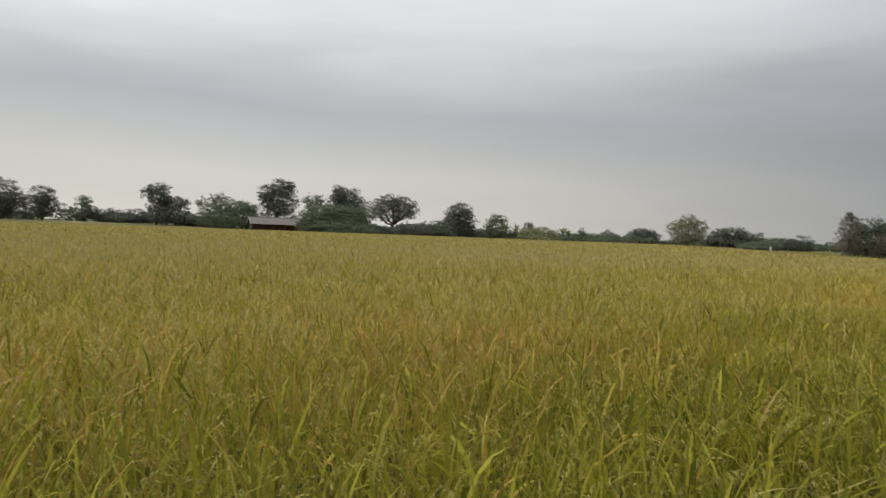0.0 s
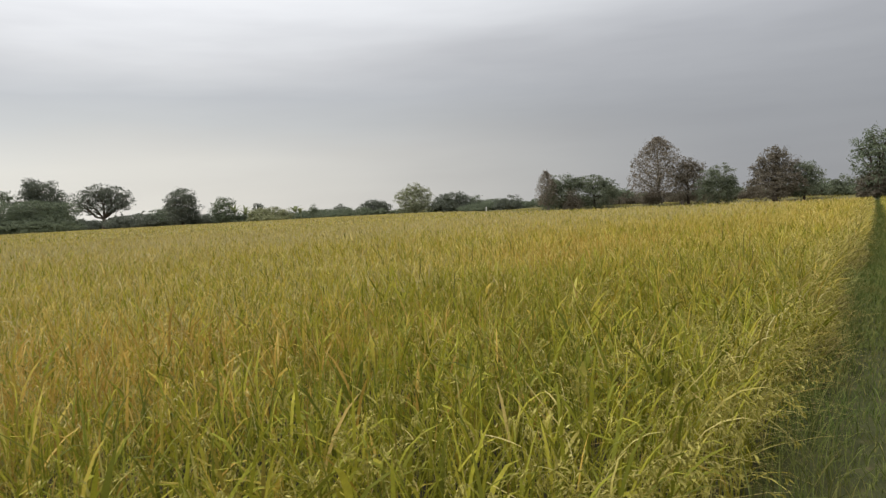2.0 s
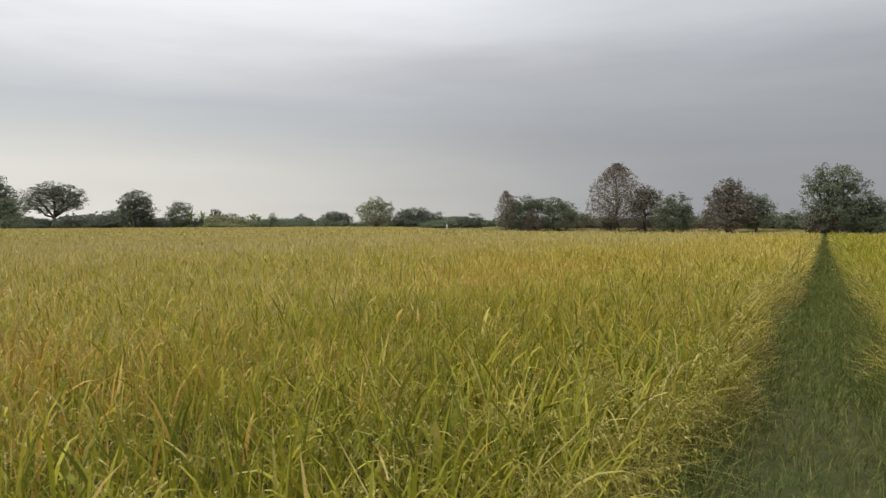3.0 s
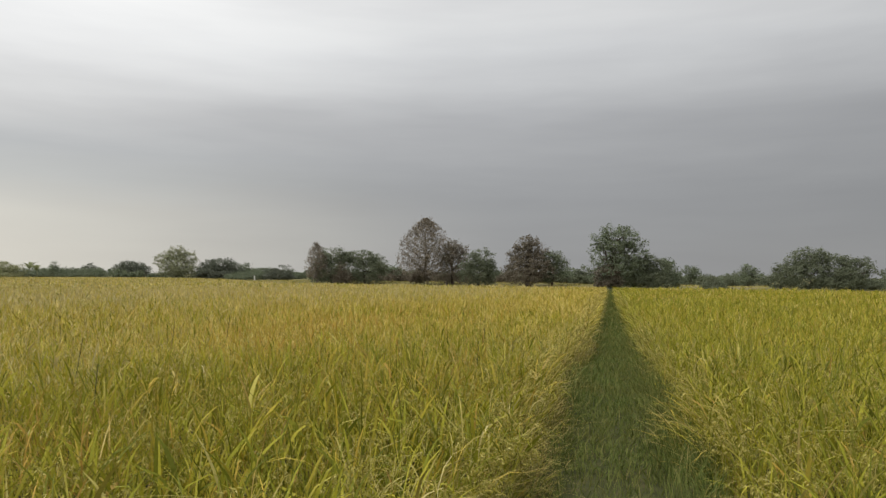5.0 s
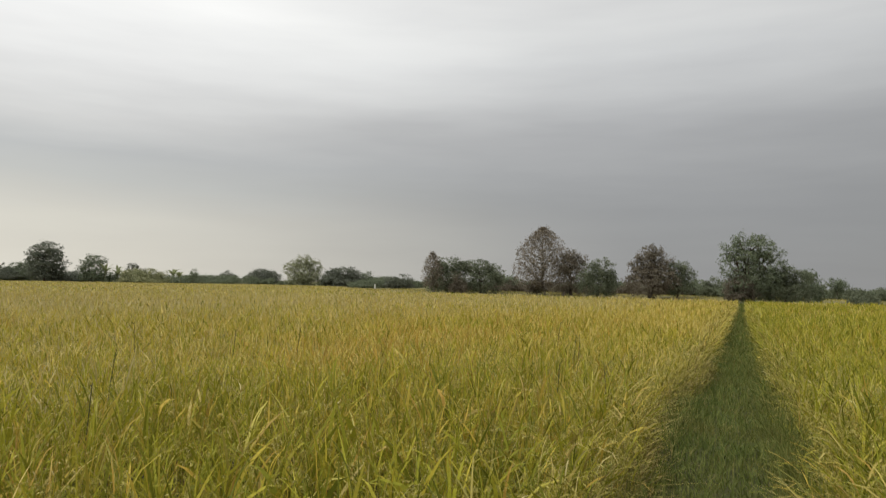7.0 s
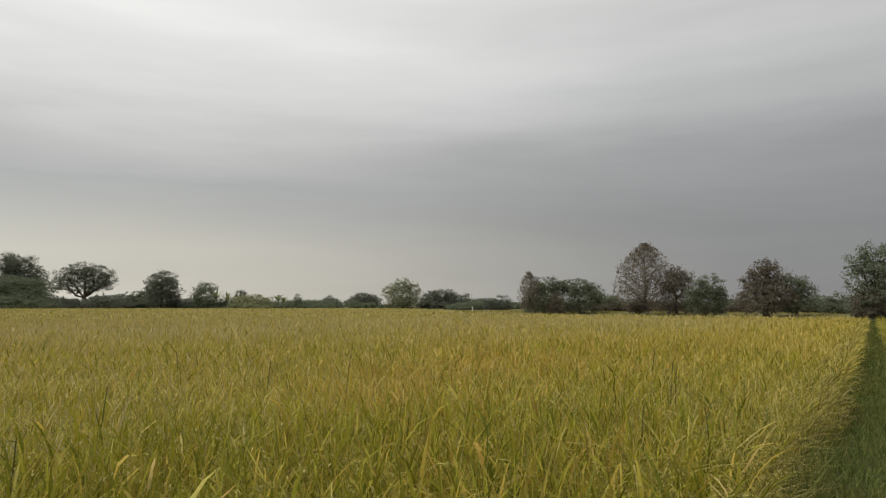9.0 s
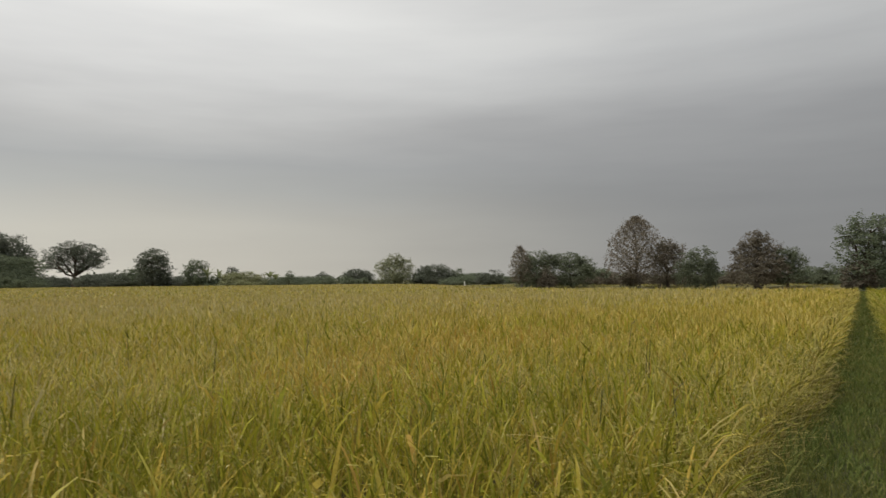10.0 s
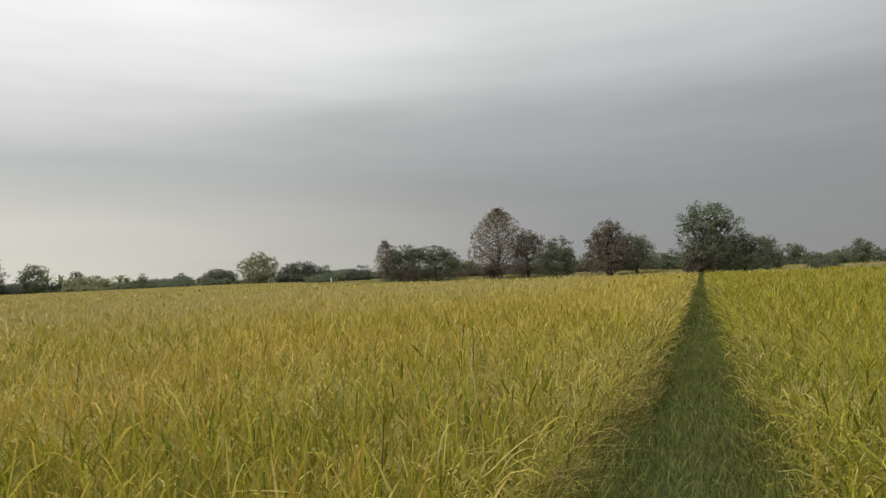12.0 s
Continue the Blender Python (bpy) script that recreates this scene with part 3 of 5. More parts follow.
    v, f, _ = strips(np.stack([x, y, z], 1), out + rng.normal(0, 0.9, len(y)), np.abs(rng.normal(0.5, 0.3, len(y))), rng.uniform(0.22, 0.5, len(y)),
                     rng.uniform(0.012, 0.026, len(y)), rng.uniform(0.5, 1.8, len(y)), 2, rng.uniform(-1, 1, len(y)))
    b.put(v, f, np.repeat(rng.choice([0, 2, 4, 5], len(y), p=[0.3, 0.15, 0.4, 0.15] if side < 0 else [0.15, 0.05, 0.7, 0.1]), 2))

    # thin dry straws fallen from the rice over the path's shoulder
    y = np.concatenate([rng.uniform(2, 24, 400), rng.normal(7.2, 1.5, 800 if side < 0 else 80), rng.normal(13.2, 1.4, 700 if side < 0 else 60)])
    x = (edge_left(y) if side < 0 else edge_right(y)) - side * rng.uniform(-0.30, 0.10, len(y))
    z = rng.uniform(0.02, 0.3, len(y))
    v, f, _ = strips(np.stack([x, y, z], 1), out + rng.normal(0, 0.9, len(y)), rng.uniform(1.0, 1.75, len(y)), rng.uniform(0.15, 0.55, len(y)),
                     rng.uniform(0.0025, 0.006, len(y)), rng.uniform(0.0, 0.4, len(y)), 3, rng.uniform(-1, 1, len(y)))
    v[:, 2] = np.maximum(v[:, 2], ground_z(v[:, 0], v[:, 1]) + 0.01)
    b.put(v, f, 2)

    # brown flank of lodged stems, sloping down from the standing rice to the grass, with shade in the dim brown
    y = rng.uniform(7.4, 19, 5200) if side < 0 else np.concatenate([rng.uniform(10.6, 20, 1700), rng.uniform(7, 10, 300)])
    u = rng.uniform(0, 1, len(y)) ** 1.3
    x = (edge_left(y) if side < 0 else edge_right(y)) - side * (0.25 * u - 0.08) * (1 + 0.3 * lump(y, y * 0, 0.4, 0.3))
    v, f, _ = strips(np.stack([x, y, ground_z(x, y) + rng.uniform(0, 0.32, len(y)) * (1 - u)], 1), out + rng.normal(0, 1.1, len(y)), rng.uniform(0.1, 1.4, len(y)), rng.uniform(0.10, 0.30, len(y)) * (1.2 - 0.6 * u),
                     rng.uniform(0.004, 0.011, len(y)) * np.interp(y, [8, 18], [1, 1.4]), rng.uniform(0.1, 1.3, len(y)), 3, rng.uniform(-1, 1, len(y)))
    v[:, 2] = np.maximum(v[:, 2], ground_z(v[:, 0], v[:, 1]) + 0.008)
    b.put(v, f, np.repeat(np.where(rng.uniform(0, 1, len(y)) < (0.8 if side < 0 else 0.5), 9, 4), 3))
    if side > 0:
        # a clump pushed over across the path
        y = rng.normal(9.9, 0.35, 130)
        x = edge_right(y) + rng.uniform(-0.22, 0.12, len(y))
        v, f, _ = strips(np.stack([x, y, rng.uniform(0.02, 0.3, len(y))], 1), out + rng.normal(0.2, 0.7, len(y)), rng.uniform(0.5, 1.2, len(y)), rng.uniform(0.25, 0.5, len(y)),
                         rng.uniform(0.006, 0.014, len(y)), rng.uniform(0.4, 1.4, len(y)), 4, rng.uniform(-1, 1, len(y)))
        v[:, 2] = np.maximum(v[:, 2], ground_z(v[:, 0], v[:, 1]) + 0.01)
        b.put(v, f, np.repeat(rng.choice([0, 2, 4], len(y), p=[0.3, 0.3, 0.4]), 4))

    # lodged leaves and straw lying across one another beside the path
    y = rng.uniform(1, 20, 1300 if side < 0 else 600)
    x = (edge_left(y) if side < 0 else edge_right(y)) + side * rng.uniform(0.02, 1.0, len(y))
    z = rice_top(x, y) - rng.uniform(0.02, 0.42, len(y))
    v, f, _ = strips(np.stack([x, y, z], 1), rng.uniform(-math.pi, math.pi, len(y)), rng.uniform(0.9, 1.65, len(y)), rng.uniform(0.15, 0.5, len(y)),
                     rng.uniform(0.004, 0.012, len(y)), rng.uniform(-0.2, 0.9, len(y)), 4, rng.uniform(-1, 1, len(y)))
    b.put(v, f, 2)

    # ears: nodding stalks with single grains close to the path, plain nodding ears further off
    def ears(d0, d1, per_m2, grains, along_edge=0, stretch=1.0):
        x, y = scatter(side, d0, d1, per_m2)
        if along_edge:
            y = rng.uniform(d0, d1, along_edge)
            x = (edge_left(y) if side < 0 else edge_right(y)) + side * np.abs(rng.normal(0, 0.14, along_edge))
        n = len(x)
        edge = np.exp(-np.minimum(np.abs(x - edge_left(y)), np.abs(x - edge_right(y))) / 0.35)
        z = rice_top(x, y) - rng.uniform(0.10, 0.34, n)
        az = np.where(rng.uniform(0, 1, n) < edge * 0.7, out + rng.normal(0, 0.6, n), rng.uniform(-math.pi, math.pi, n))
        length = rng.uniform(0.22, 0.34, n) * stretch
        seg = 3 if d0 < 10 else 1
        wide = 0.0025 if grains else 0.008 * max(1.0, d0 / 9)
        v, f, c = strips(np.stack([x, y, z], 1), az, np.abs(rng.normal(0.25, 0.12, n)) * stretch, length, np.full(n, wide), rng.uniform(0.9, 2.4, n) * (1.0 if d0 < 10 else 0.5), 6 if grains else seg, rng.uniform(-1, 1, n))
        pale = np.repeat(rng.uniform(0, 1, n) < haze_share(x, y), seg)
        gold = np.repeat(rng.uniform(0, 1, n) < amber(x, y), seg)
        b.put(v, f, 1 if grains else np.where(pale, 7, np.where(gold, 8, np.where(np.repeat(rng.uniform(0, 1, n) < (0.15 if side < 0 else 0.85), seg), 4, 5))))
        if not grains:
            return
        # branchlets heavy with grain, hanging from the nodding end
        which = np.repeat(np.arange(n), grains)
        along = rng.uniform(0.3, 1.0, n * grains) * 6
        i0 = np.minimum(along.astype(int), 5)
        w = (along - i0)[:, None]
        p = c[which, i0] * (1 - w) + c[which, i0 + 1] * w
        m = len(p)
        fine_ = d1 < 4 or (along_edge and d1 < 21)
        v, f, line = strips(p, az[which] + rng.normal(0, 0.5, m), rng.uniform(1.5, 2.6, m), rng.uniform(0.02, 0.042, m), np.full(m, 0.002) if fine_ else rng.uniform(0.007, 0.012, m),
                            rng.uniform(0.5, 1.3, m), 3 if fine_ else 2, rng.uniform(-1.2, 1.2, m))
        if not fine_:
            b.put(v, f, 1)
            return
        # single grains along each branchlet
        along = (line[:, 1:] - line[:, :-1]).reshape(-1, 3)
        at_ = line[:, 1:].reshape(-1, 3) + rng.normal(0, 0.0015, (m * 3, 3))
        along /= np.linalg.norm(along, axis=1, keepdims=True) + 1e-9
        across = np.cross(along, rng.normal(size=(m * 3, 3)))
        across /= np.linalg.norm(across, axis=1, keepdims=True) + 1e-9
        half, wide_ = rng.uniform(0.010, 0.015, (m * 3, 1)), rng.uniform(0.0028, 0.0044, (m * 3, 1)) * (1.0 if d1 < 4 else 1.15)
        quads = np.stack([at_ - along * half, at_ + across * wide_, at_ + along * half, at_ - across * wide_], 1).reshape(-1, 3)
        b.put(quads, np.arange(m * 12).reshape(-1, 4), 6)

    ears(0, 3.2, 44, 12)
    ears(1, 20, 0.1, 12, 420 if side < 0 else 300)
    ears(20, 40, 0.1, 4, 260 if side < 0 else 200)
    if side < 0:
        ears(3.2, 7.2, 0.1, 11, 130, 1.75)   # heavy ears bowed down over a muddy stretch of the path's side
    ears(3.2, 6.5, 40, 5)
    ears(6.5, 13, 70, 0)
    ears(13, 26, 60, 0)
    ears(26, 55, 15, 0)
    ears(55, 180, 2.4, 0)
    ob = new(name, b.mesh(name, rice_mat, panicle_mat, straw_mat, canopy_mat, rice_green_mat, ripe_hazed_mat, grain_mat, haze_tan_mat, amber_mat, stem_mat))
    return tagged(ob, label, "rice field", kind="stuff")


rice_field(-1, "rice_field", "ripening golden-green rice standing beside the footpath")
rice_field(1, "rice_field", "ripening rice with green patches across the footpath")


# ---------------------------------------------------------------- grass on the path
def path_grass():
    b = Batch()
    for y0, y1, n, wide, seg in ((1, 9, 11000, 0.006, 3), (9, 24, 34000, 0.0085, 2), (24, 82, 30000, 0.021, 1)):
        y = rng.uniform(y0, y1, n)
        x = rng.uniform(-0.75, 0.85, n)
        ok = (x > edge_left(y) - 0.3) & (x < edge_right(y) + 0.3)
        ok &= rng.uniform(0, 1, n) > 0.75 * np.clip((edge_left(y) + 0.26 - x) / 0.1, 0, 1) * np.clip((y - 7.5) / 1.5, 0, 1) * np.clip((19 - y) / 3, 0, 1)   # thin among the lodged stems
        ok &= rng.uniform(0, 1, n) > 0.8 * np.exp(-((x + 0.78) / 0.24) ** 2 - ((y - 5.4) / 1.1) ** 2)   # a bare muddy stretch
        x, y = x[ok], y[ok]
        n = len(x)
        clump = 0.75 + 0.25 * lump(x * 1.3, y, 0.35, 0.8) * lump(x, y, 0.8, 2.2) + rng.normal(0, 0.12, n)
        tread = np.clip(np.abs(x - 0.05 * lump(y, y * 0, 1.5)) / 0.4, 0.7, 1.25)
        length = rng.uniform(0.10, 0.30, n) * clump * tread * (1 + 0.5 * np.clip((np.abs(x) - 0.3) / 0.2, 0, 1))
        z = ground_z(x, y) - 0.01
        v, f, _ = strips(np.stack([x, y, z], 1), rng.uniform(-math.pi, math.pi, n), np.abs(rng.normal(0.3, 0.25, n)), length,
                         wide * rng.uniform(0.6, 1.4, n), rng.uniform(0.1, 1.2, n), seg, rng.uniform(-1, 1, n))
        b.put(v, f)
    return tagged(new("path_grass", b.mesh("path_grass", grass_mat)), "short dark-green grass covering the trodden bund", "grass", kind="stuff")


path_grass()


def bund_grass():
    n = 26000
    x = rng.uniform(-74, 58, n)
    y = np.interp(x, [-75, -45, -5, 3, 12, 60], [128, 104, 101, 97, 113, 113]) - np.abs(rng.normal(0, 3.5, n)) + rng.uniform(-0.5, 1.2, n)
    ok = (y > field_end(x) + 1) & (rng.uniform(0, 1, n) < 0.5 + 0.5 * lump(x, y, 2.2, 0.3))
    x, y = x[ok], y[ok]
    n = len(x)
    v, f, _ = strips(np.stack([x, y, ground_z(x, y) - 0.02], 1), rng.uniform(-math.pi, math.pi, n), np.abs(rng.normal(0.4, 0.3, n)), rng.uniform(0.08, 0.32, n),
                     rng.uniform(0.03, 0.07, n), rng.uniform(0.1, 1.0, n), 1, rng.uniform(-1, 1, n))
    return tagged(new("bund_grass", mesh_of("bund_grass", v, f, straw_mat)), "short dry straw-coloured grass along the far bund", "grass", kind="stuff")


bund_grass()


# ---------------------------------------------------------------- trees
def tube(points, radii, sides=6):
    """A tapered, bent limb as arrays of quads."""
    pts, n = np.asarray(points, float), len(points)
    d = np.gradient(pts, axis=0)
    d /= np.linalg.norm(d, axis=1, keepdims=True) + 1e-9
    ref = np.where(np.abs(d[:, 2:3]) > 0.9, np.array([[1.0, 0, 0]]), np.array([[0, 0, 1.0]]))
    a = np.cross(d, ref)
    a /= np.linalg.norm(a, axis=1, keepdims=True)
    c = np.cross(d, a)
    t = np.linspace(0, 2 * math.pi, sides, endpoint=False)
    ring = pts[:, None] + np.asarray(radii)[:, None, None] * (np.cos(t)[None, :, None] * a[:, None] + np.sin(t)[None, :, None] * c[:, None])
    i = (np.arange(n - 1) * sides)[:, None] + np.arange(sides)[None]
    j = (np.arange(n - 1) * sides)[:, None] + (np.arange(sides)[None] + 1) % sides
    return ring.reshape(-1, 3), np.stack([i, j, j + sides, i + sides], 2).reshape(-1, 4)


def limb(b, r, start, end, r0, r1, sag=0.1, sides=6, count=5):
    start, end = np.asarray(start, float), np.asarray(end, float)
    u = np.linspace(0, 1, count)[:, None]
    line = start + (end - start) * u
    reach = np.linalg.norm(end - start)
    line[1:-1] += r.normal(0, 0.05 * reach, (count - 2, 3))
    line[:, 2:] += sag * reach * (u * (1 - u))
    b.put(*tube(line, np.linspace(r0, r1, count), sides))
    return line


def leaf_cloud(r, centres, per, spread, size, flat=0.6, outward=None):
    """Small pointed leaves in loose tufts round the centres. outward: the way each tuft faces, to which its leaves turn."""
    p = np.repeat(centres, per, 0) + r.normal(0, 1, (len(centres) * per, 3)) * np.array([spread, spread, spread * flat])
    n = len(p)
    face = r.normal(size=(n, 3))
    if outward is not None:
        face = 0.75 * face + np.repeat(outward, per, 0) * 0.9 + np.array([0, 0, 0.5])
    face /= np.linalg.norm(face, axis=1, keepdims=True) + 1e-9
    a = np.cross(face, r.normal(size=(n, 3)))
    a /= np.linalg.norm(a, axis=1, keepdims=True) + 1e-9
    c = np.cross(face, a)
    s = (size * r.uniform(0.55, 1.35, n))[:, None]
    q = np.stack([p - a * s * 0.5 - c * s * 0.34, p - a * s * 0.5 + c * s * 0.34, p + a * s * 0.6], 1).reshape(-1, 3)
    return q, np.arange(n * 3).reshape(-1, 3)


def sprays(r, half, leaf_size, fill):
    """Places and facings of the leafy sprays that make up one mass of a crown: most on its skin, in bumps and hollows, with gaps between."""
    a, b_, c = (half[0] * half[1]) ** 1.6, (half[0] * half[2]) ** 1.6, (half[1] * half[2]) ** 1.6
    skin = 4 * math.pi * ((a + b_ + c) / 3) ** (1 / 1.6)
    n = max(int(0.52 * fill * skin / (1.45 * leaf_size) ** 2), 16)
    g = r.normal(size=(n, 3))
    g /= np.linalg.norm(g, axis=1, keepdims=True)
    waves, phase = r.normal(0, 2.6, (4, 3)), r.uniform(0, 6.3, 4)
    bumps = np.sin(g @ waves.T + phase).sum(1) / 2.4
    waves, phase = r.normal(0, 4.5, (4, 3)), r.uniform(0, 6.3, 4)
    holes = np.sin(g @ waves.T + phase).sum(1) / 2.4
    reach = np.where(r.uniform(0, 1, n) < 0.72, r.uniform(0.8, 1.0, n), r.uniform(0.35, 0.8, n)) * (1 + 0.17 * bumps + 0.12 * holes)
    keep = holes > -0.7 - 0.3 * r.uniform(0, 1, n)
    return (g * reach[:, None] * half)[keep], g[keep]


# ---------------------------------------------------------------- dark weeds standing above the rice
def weed(x, y, top, lean, heads, label):
    r = np.random.default_rng(int(abs(x * 100 + y * 10)))
    z0 = float(ground_z(np.array(x), np.array(y)))
    root = tagged(new("weed"), label, "weed", group="weeds in the rice")
    root.location = (x, y, z0)
    tall = top - z0
    b = Batch()
    b.put(*tube([(0, 0, -0.05), (lean * 0.3, 0, tall * 0.5), (lean, 0.01, tall)], [0.007, 0.006, 0.004], 6))
    part("stalk", b.mesh("stalk", weed_mat), root)
    for i in range(heads):
        az = r.uniform(-math.pi, math.pi)
        v, f, _ = strips(np.array([[lean * 0.9, 0.01, tall * (0.97 - 0.06 * i)]]), np.array([az]), np.array([r.uniform(0.5, 1.3)]), np.array([r.uniform(0.1, 0.22)]), np.array([0.014]), np.array([r.uniform(0, 0.6)]), 4, np.array([0.4]))
        part("seed_head", mesh_of("seed_head", v, f, weed_mat), root)


for x, y, top, lean, heads in ((-1.72, 12.7, 0.66, 0.05, 0), (-3.1, 18.2, 0.82, 0.10, 1), (-6.2, 10.8, 0.74, 0.12, 0), (-6.7, 15.0, 0.76, 0.10, 0), (-1.3, 13.6, 0.58, -0.06, 3),
                               (-2.4, 16.6, 0.72, 0.05, 1), (-2.2, 16.0, 0.76, 0.04, 0), (-6.7, 13.4, 0.78, 0.08, 0), (-9.4, 14.2, 0.74, -0.06, 2), (-4.6, 9.2, 0.68, 0.05, 2)):
    weed(x, y, top, lean, heads, "dark slender weed stalk standing above the rice" if heads == 0 else "dark weed with drooping seed heads among rice")


count_of_trees = [0]


def tree(name, x, y, top, w, lobes, label, leaf=leaf_mid_hazed, bark_=bark, fill=1.0, leaf_size=0.3, trunk=0.3, trunk_r=0.0, twigs=5, category="tree", tuft=1.0, stems=1, skirt=0.12, layer=0.6):
    """A tree or bush. lobes: (across, height, half width, half height) of each rounded mass of the crown, in parts of w and of top.
    trunk: the height at which it forks, in parts of top. fill: density of the foliage. skirt: how low it hangs. layer: how round its tufts are."""
    count_of_trees[0] += 1
    r = np.random.default_rng(100 + count_of_trees[0])
    z0 = float(ground_z(np.array(x), np.array(y)))
    tall = top - z0
    root = tagged(new(name), label, category)
    root.location = (x, y, z0)
    d = math.hypot(x, y)
    across, depth = np.array([y / d, -x / d, 0.0]), np.array([x / d, y / d, 0.0])
    wood, crown = Batch(), Batch()
    tr = trunk_r or 0.022 * tall + 0.03
    lean = r.normal(0, 0.04, 2) * tall
    for s in range(stems):
        shift = across * (0 if stems == 1 else r.uniform(-0.28, 0.28) * w) + depth * (0 if stems == 1 else r.uniform(-0.15, 0.15) * w)
        fork = np.array([lean[0] * 0.5, lean[1] * 0.5, trunk * tall]) + shift
        stem = limb(wood, r, shift + (0, 0, -0.15), fork, tr * (1.35 if stems == 1 else 0.8), tr * 0.8, 0.0, 8)
    for ox, oz, rx, rz in lobes:
        c = across * ox * w + depth * r.uniform(-0.12, 0.12) * w + np.array([0, 0, oz * tall])
        half = np.array([rx * w, rx * w * 0.9, rz * tall]) * 1.12
        g, facing = sprays(r, half, leaf_size, fill)
        turned = np.stack([across, depth, np.array([0, 0, 1.0])])
        pts = c + g @ turned
        low = skirt - z0 + r.uniform(0, 0.3, len(pts))
        pts[:, 2] = np.maximum(pts[:, 2], low)
        crown.put(*leaf_cloud(r, pts, 16, leaf_size * 0.85 * tuft, leaf_size * 0.8, layer, facing @ turned))
        bough = limb(wood, r, fork, c, tr * 0.6, tr * 0.22, 0.12, 6)
        for k_ in r.choice(len(pts), min(twigs, len(pts)), replace=False):
            limb(wood, r, bough[r.integers(2, 5)], pts[k_] * 0.97 + c * 0.03, tr * 0.26, tr * 0.05, 0.08, 4, 4)
    part("trunk", wood.mesh("trunk", bark_), root)
    part("crown", crown.mesh("crown", leaf), root)
    return root


def bare_tree(name, x, y, top, w, label, leaf, bark_, seed=1, low=0.14, tufts=1500, leaf_size=0.12):
    """A tree losing its leaves: an egg-shaped crown of rising boughs and fine twigs, with small tufts of leaves and sky between them."""
    r = np.random.default_rng(seed)
    z0 = float(ground_z(np.array(x), np.array(y)))
    tall = top - z0
    root = tagged(new(name), label, "tree")
    root.location = (x, y, z0)
    wood, crown = Batch(), Batch()

    def half_width(u):
        return 0.5 * w * np.where(u > 0.38, np.clip(1 - ((u - 0.38) / 0.62) ** 2.1, 0, 1) ** 0.75, np.sqrt(np.clip(1 - ((0.38 - u) / (0.40 - low * 0.4)) ** 2, 0.05, 1)))

    leader = limb(wood, r, (0, 0, -0.15), (r.normal(0, 0.1), r.normal(0, 0.1), tall * 0.95), 0.03 * tall, 0.012, 0.0, 8, 9)
    for i in range(64):
        u = low + (0.9 - low) * (i + r.uniform(0, 1)) / 64
        start = np.array([np.interp(u * tall, leader[:, 2], leader[:, k_]) for k_ in range(3)])
        az = i * 2.4 + r.uniform(-0.4, 0.4)
        end_u = min(u + r.uniform(0.10, 0.26), 0.97)
        reach = float(half_width(np.array(end_u))) * r.uniform(0.8, 0.98)
        end = np.array([math.cos(az) * reach, math.sin(az) * reach, end_u * tall])
        bough = limb(wood, r, start, end, 0.010 * tall * (1.05 - u), 0.014, -0.10, 5, 6)
        for k_ in range(8):
            p = bough[r.integers(2, 6)]
            q = p + ((end - start) / (np.linalg.norm(end - start) + 1e-6) + r.normal(0, 0.6, 3) + np.array([0, 0, 0.4])) * r.uniform(0.2, 0.5) * (0.3 + 0.06 * w)
            limb(wood, r, p, q, 0.016, 0.008, 0.05, 3, 3)
    u = low + (0.99 - low) * r.uniform(0, 1, tufts * 2) ** 1.1
    az = r.uniform(-math.pi, math.pi, tufts * 2)
    waves, phase = r.normal(0, 3.0, (5, 3)), r.uniform(0, 6.3, 5)
    edge = half_width(u) * r.uniform(0.12, 1, tufts * 2) ** 0.6
    pts = np.stack([np.cos(az) * edge, np.sin(az) * edge, u * tall], 1)
    thin = np.sin(pts @ waves.T + phase).sum(1) / 2.5
    pts = pts[thin > -0.1 - 0.9 * r.uniform(0, 1, tufts * 2)][:tufts]
    crown.put(*leaf_cloud(r, pts, 7, 0.10, leaf_size, 0.9))
    part("trunk", wood.mesh("trunk", bark_), root)
    part("crown", crown.mesh("crown", leaf), root)
    return root


def far_treeline(label, x0, y0, x1, y1, depth_, low, high, step, leaf, leaf_size):
    """Uncountable far scrub between two places, as one mass of leaf tufts with an uneven top."""
    count_of_trees[0] += 1
    r = np.random.default_rng(100 + count_of_trees[0])
    reach = math.hypot(x1 - x0, y1 - y0)
    b = Batch()
    n = int(reach / step)
    for i in range(n):
        u = (i + r.uniform(-0.4, 0.4)) / n
        c = np.array([x0 + (x1 - x0) * u + r.normal(0, depth_), y0 + (y1 - y0) * u + r.normal(0, depth_), 0.0])
        tall = r.uniform(low, high) * (1 + 0.35 * math.sin(i * 0.7) * math.sin(i * 0.23 + 1))
        wide_ = tall * r.uniform(0.6, 1.1)
        g = r.normal(size=(46, 3))
        g *= (r.uniform(0, 1, 46) ** 0.4 / np.linalg.norm(g, axis=1))[:, None]
        pts = c + g * np.array([wide_, wide_, tall * 0.5]) + np.array([0, 0, tall * 0.48 + float(ground_z(c[0], c[1]))])
        pts[:, 2] = np.maximum(pts[:, 2], 0.1)
        b.put(*leaf_cloud(r, pts, 8, 0.3, leaf_size * 0.9))
    return tagged(new("far_scrub", b.mesh("far_scrub", leaf)), label, "scrub", kind="stuff")


far_treeline("low grey-green scrub far behind the bund trees", -95, 215, 12, 165, 3.0, 1.5, 2.9, 1.6, leaf_mid_hazed, 0.5)
far_treeline("low dark scrub far behind the second field", 6, 140, 75, 120, 2.5, 1.2, 2.3, 1.4, leaf_dark_near, 0.4)
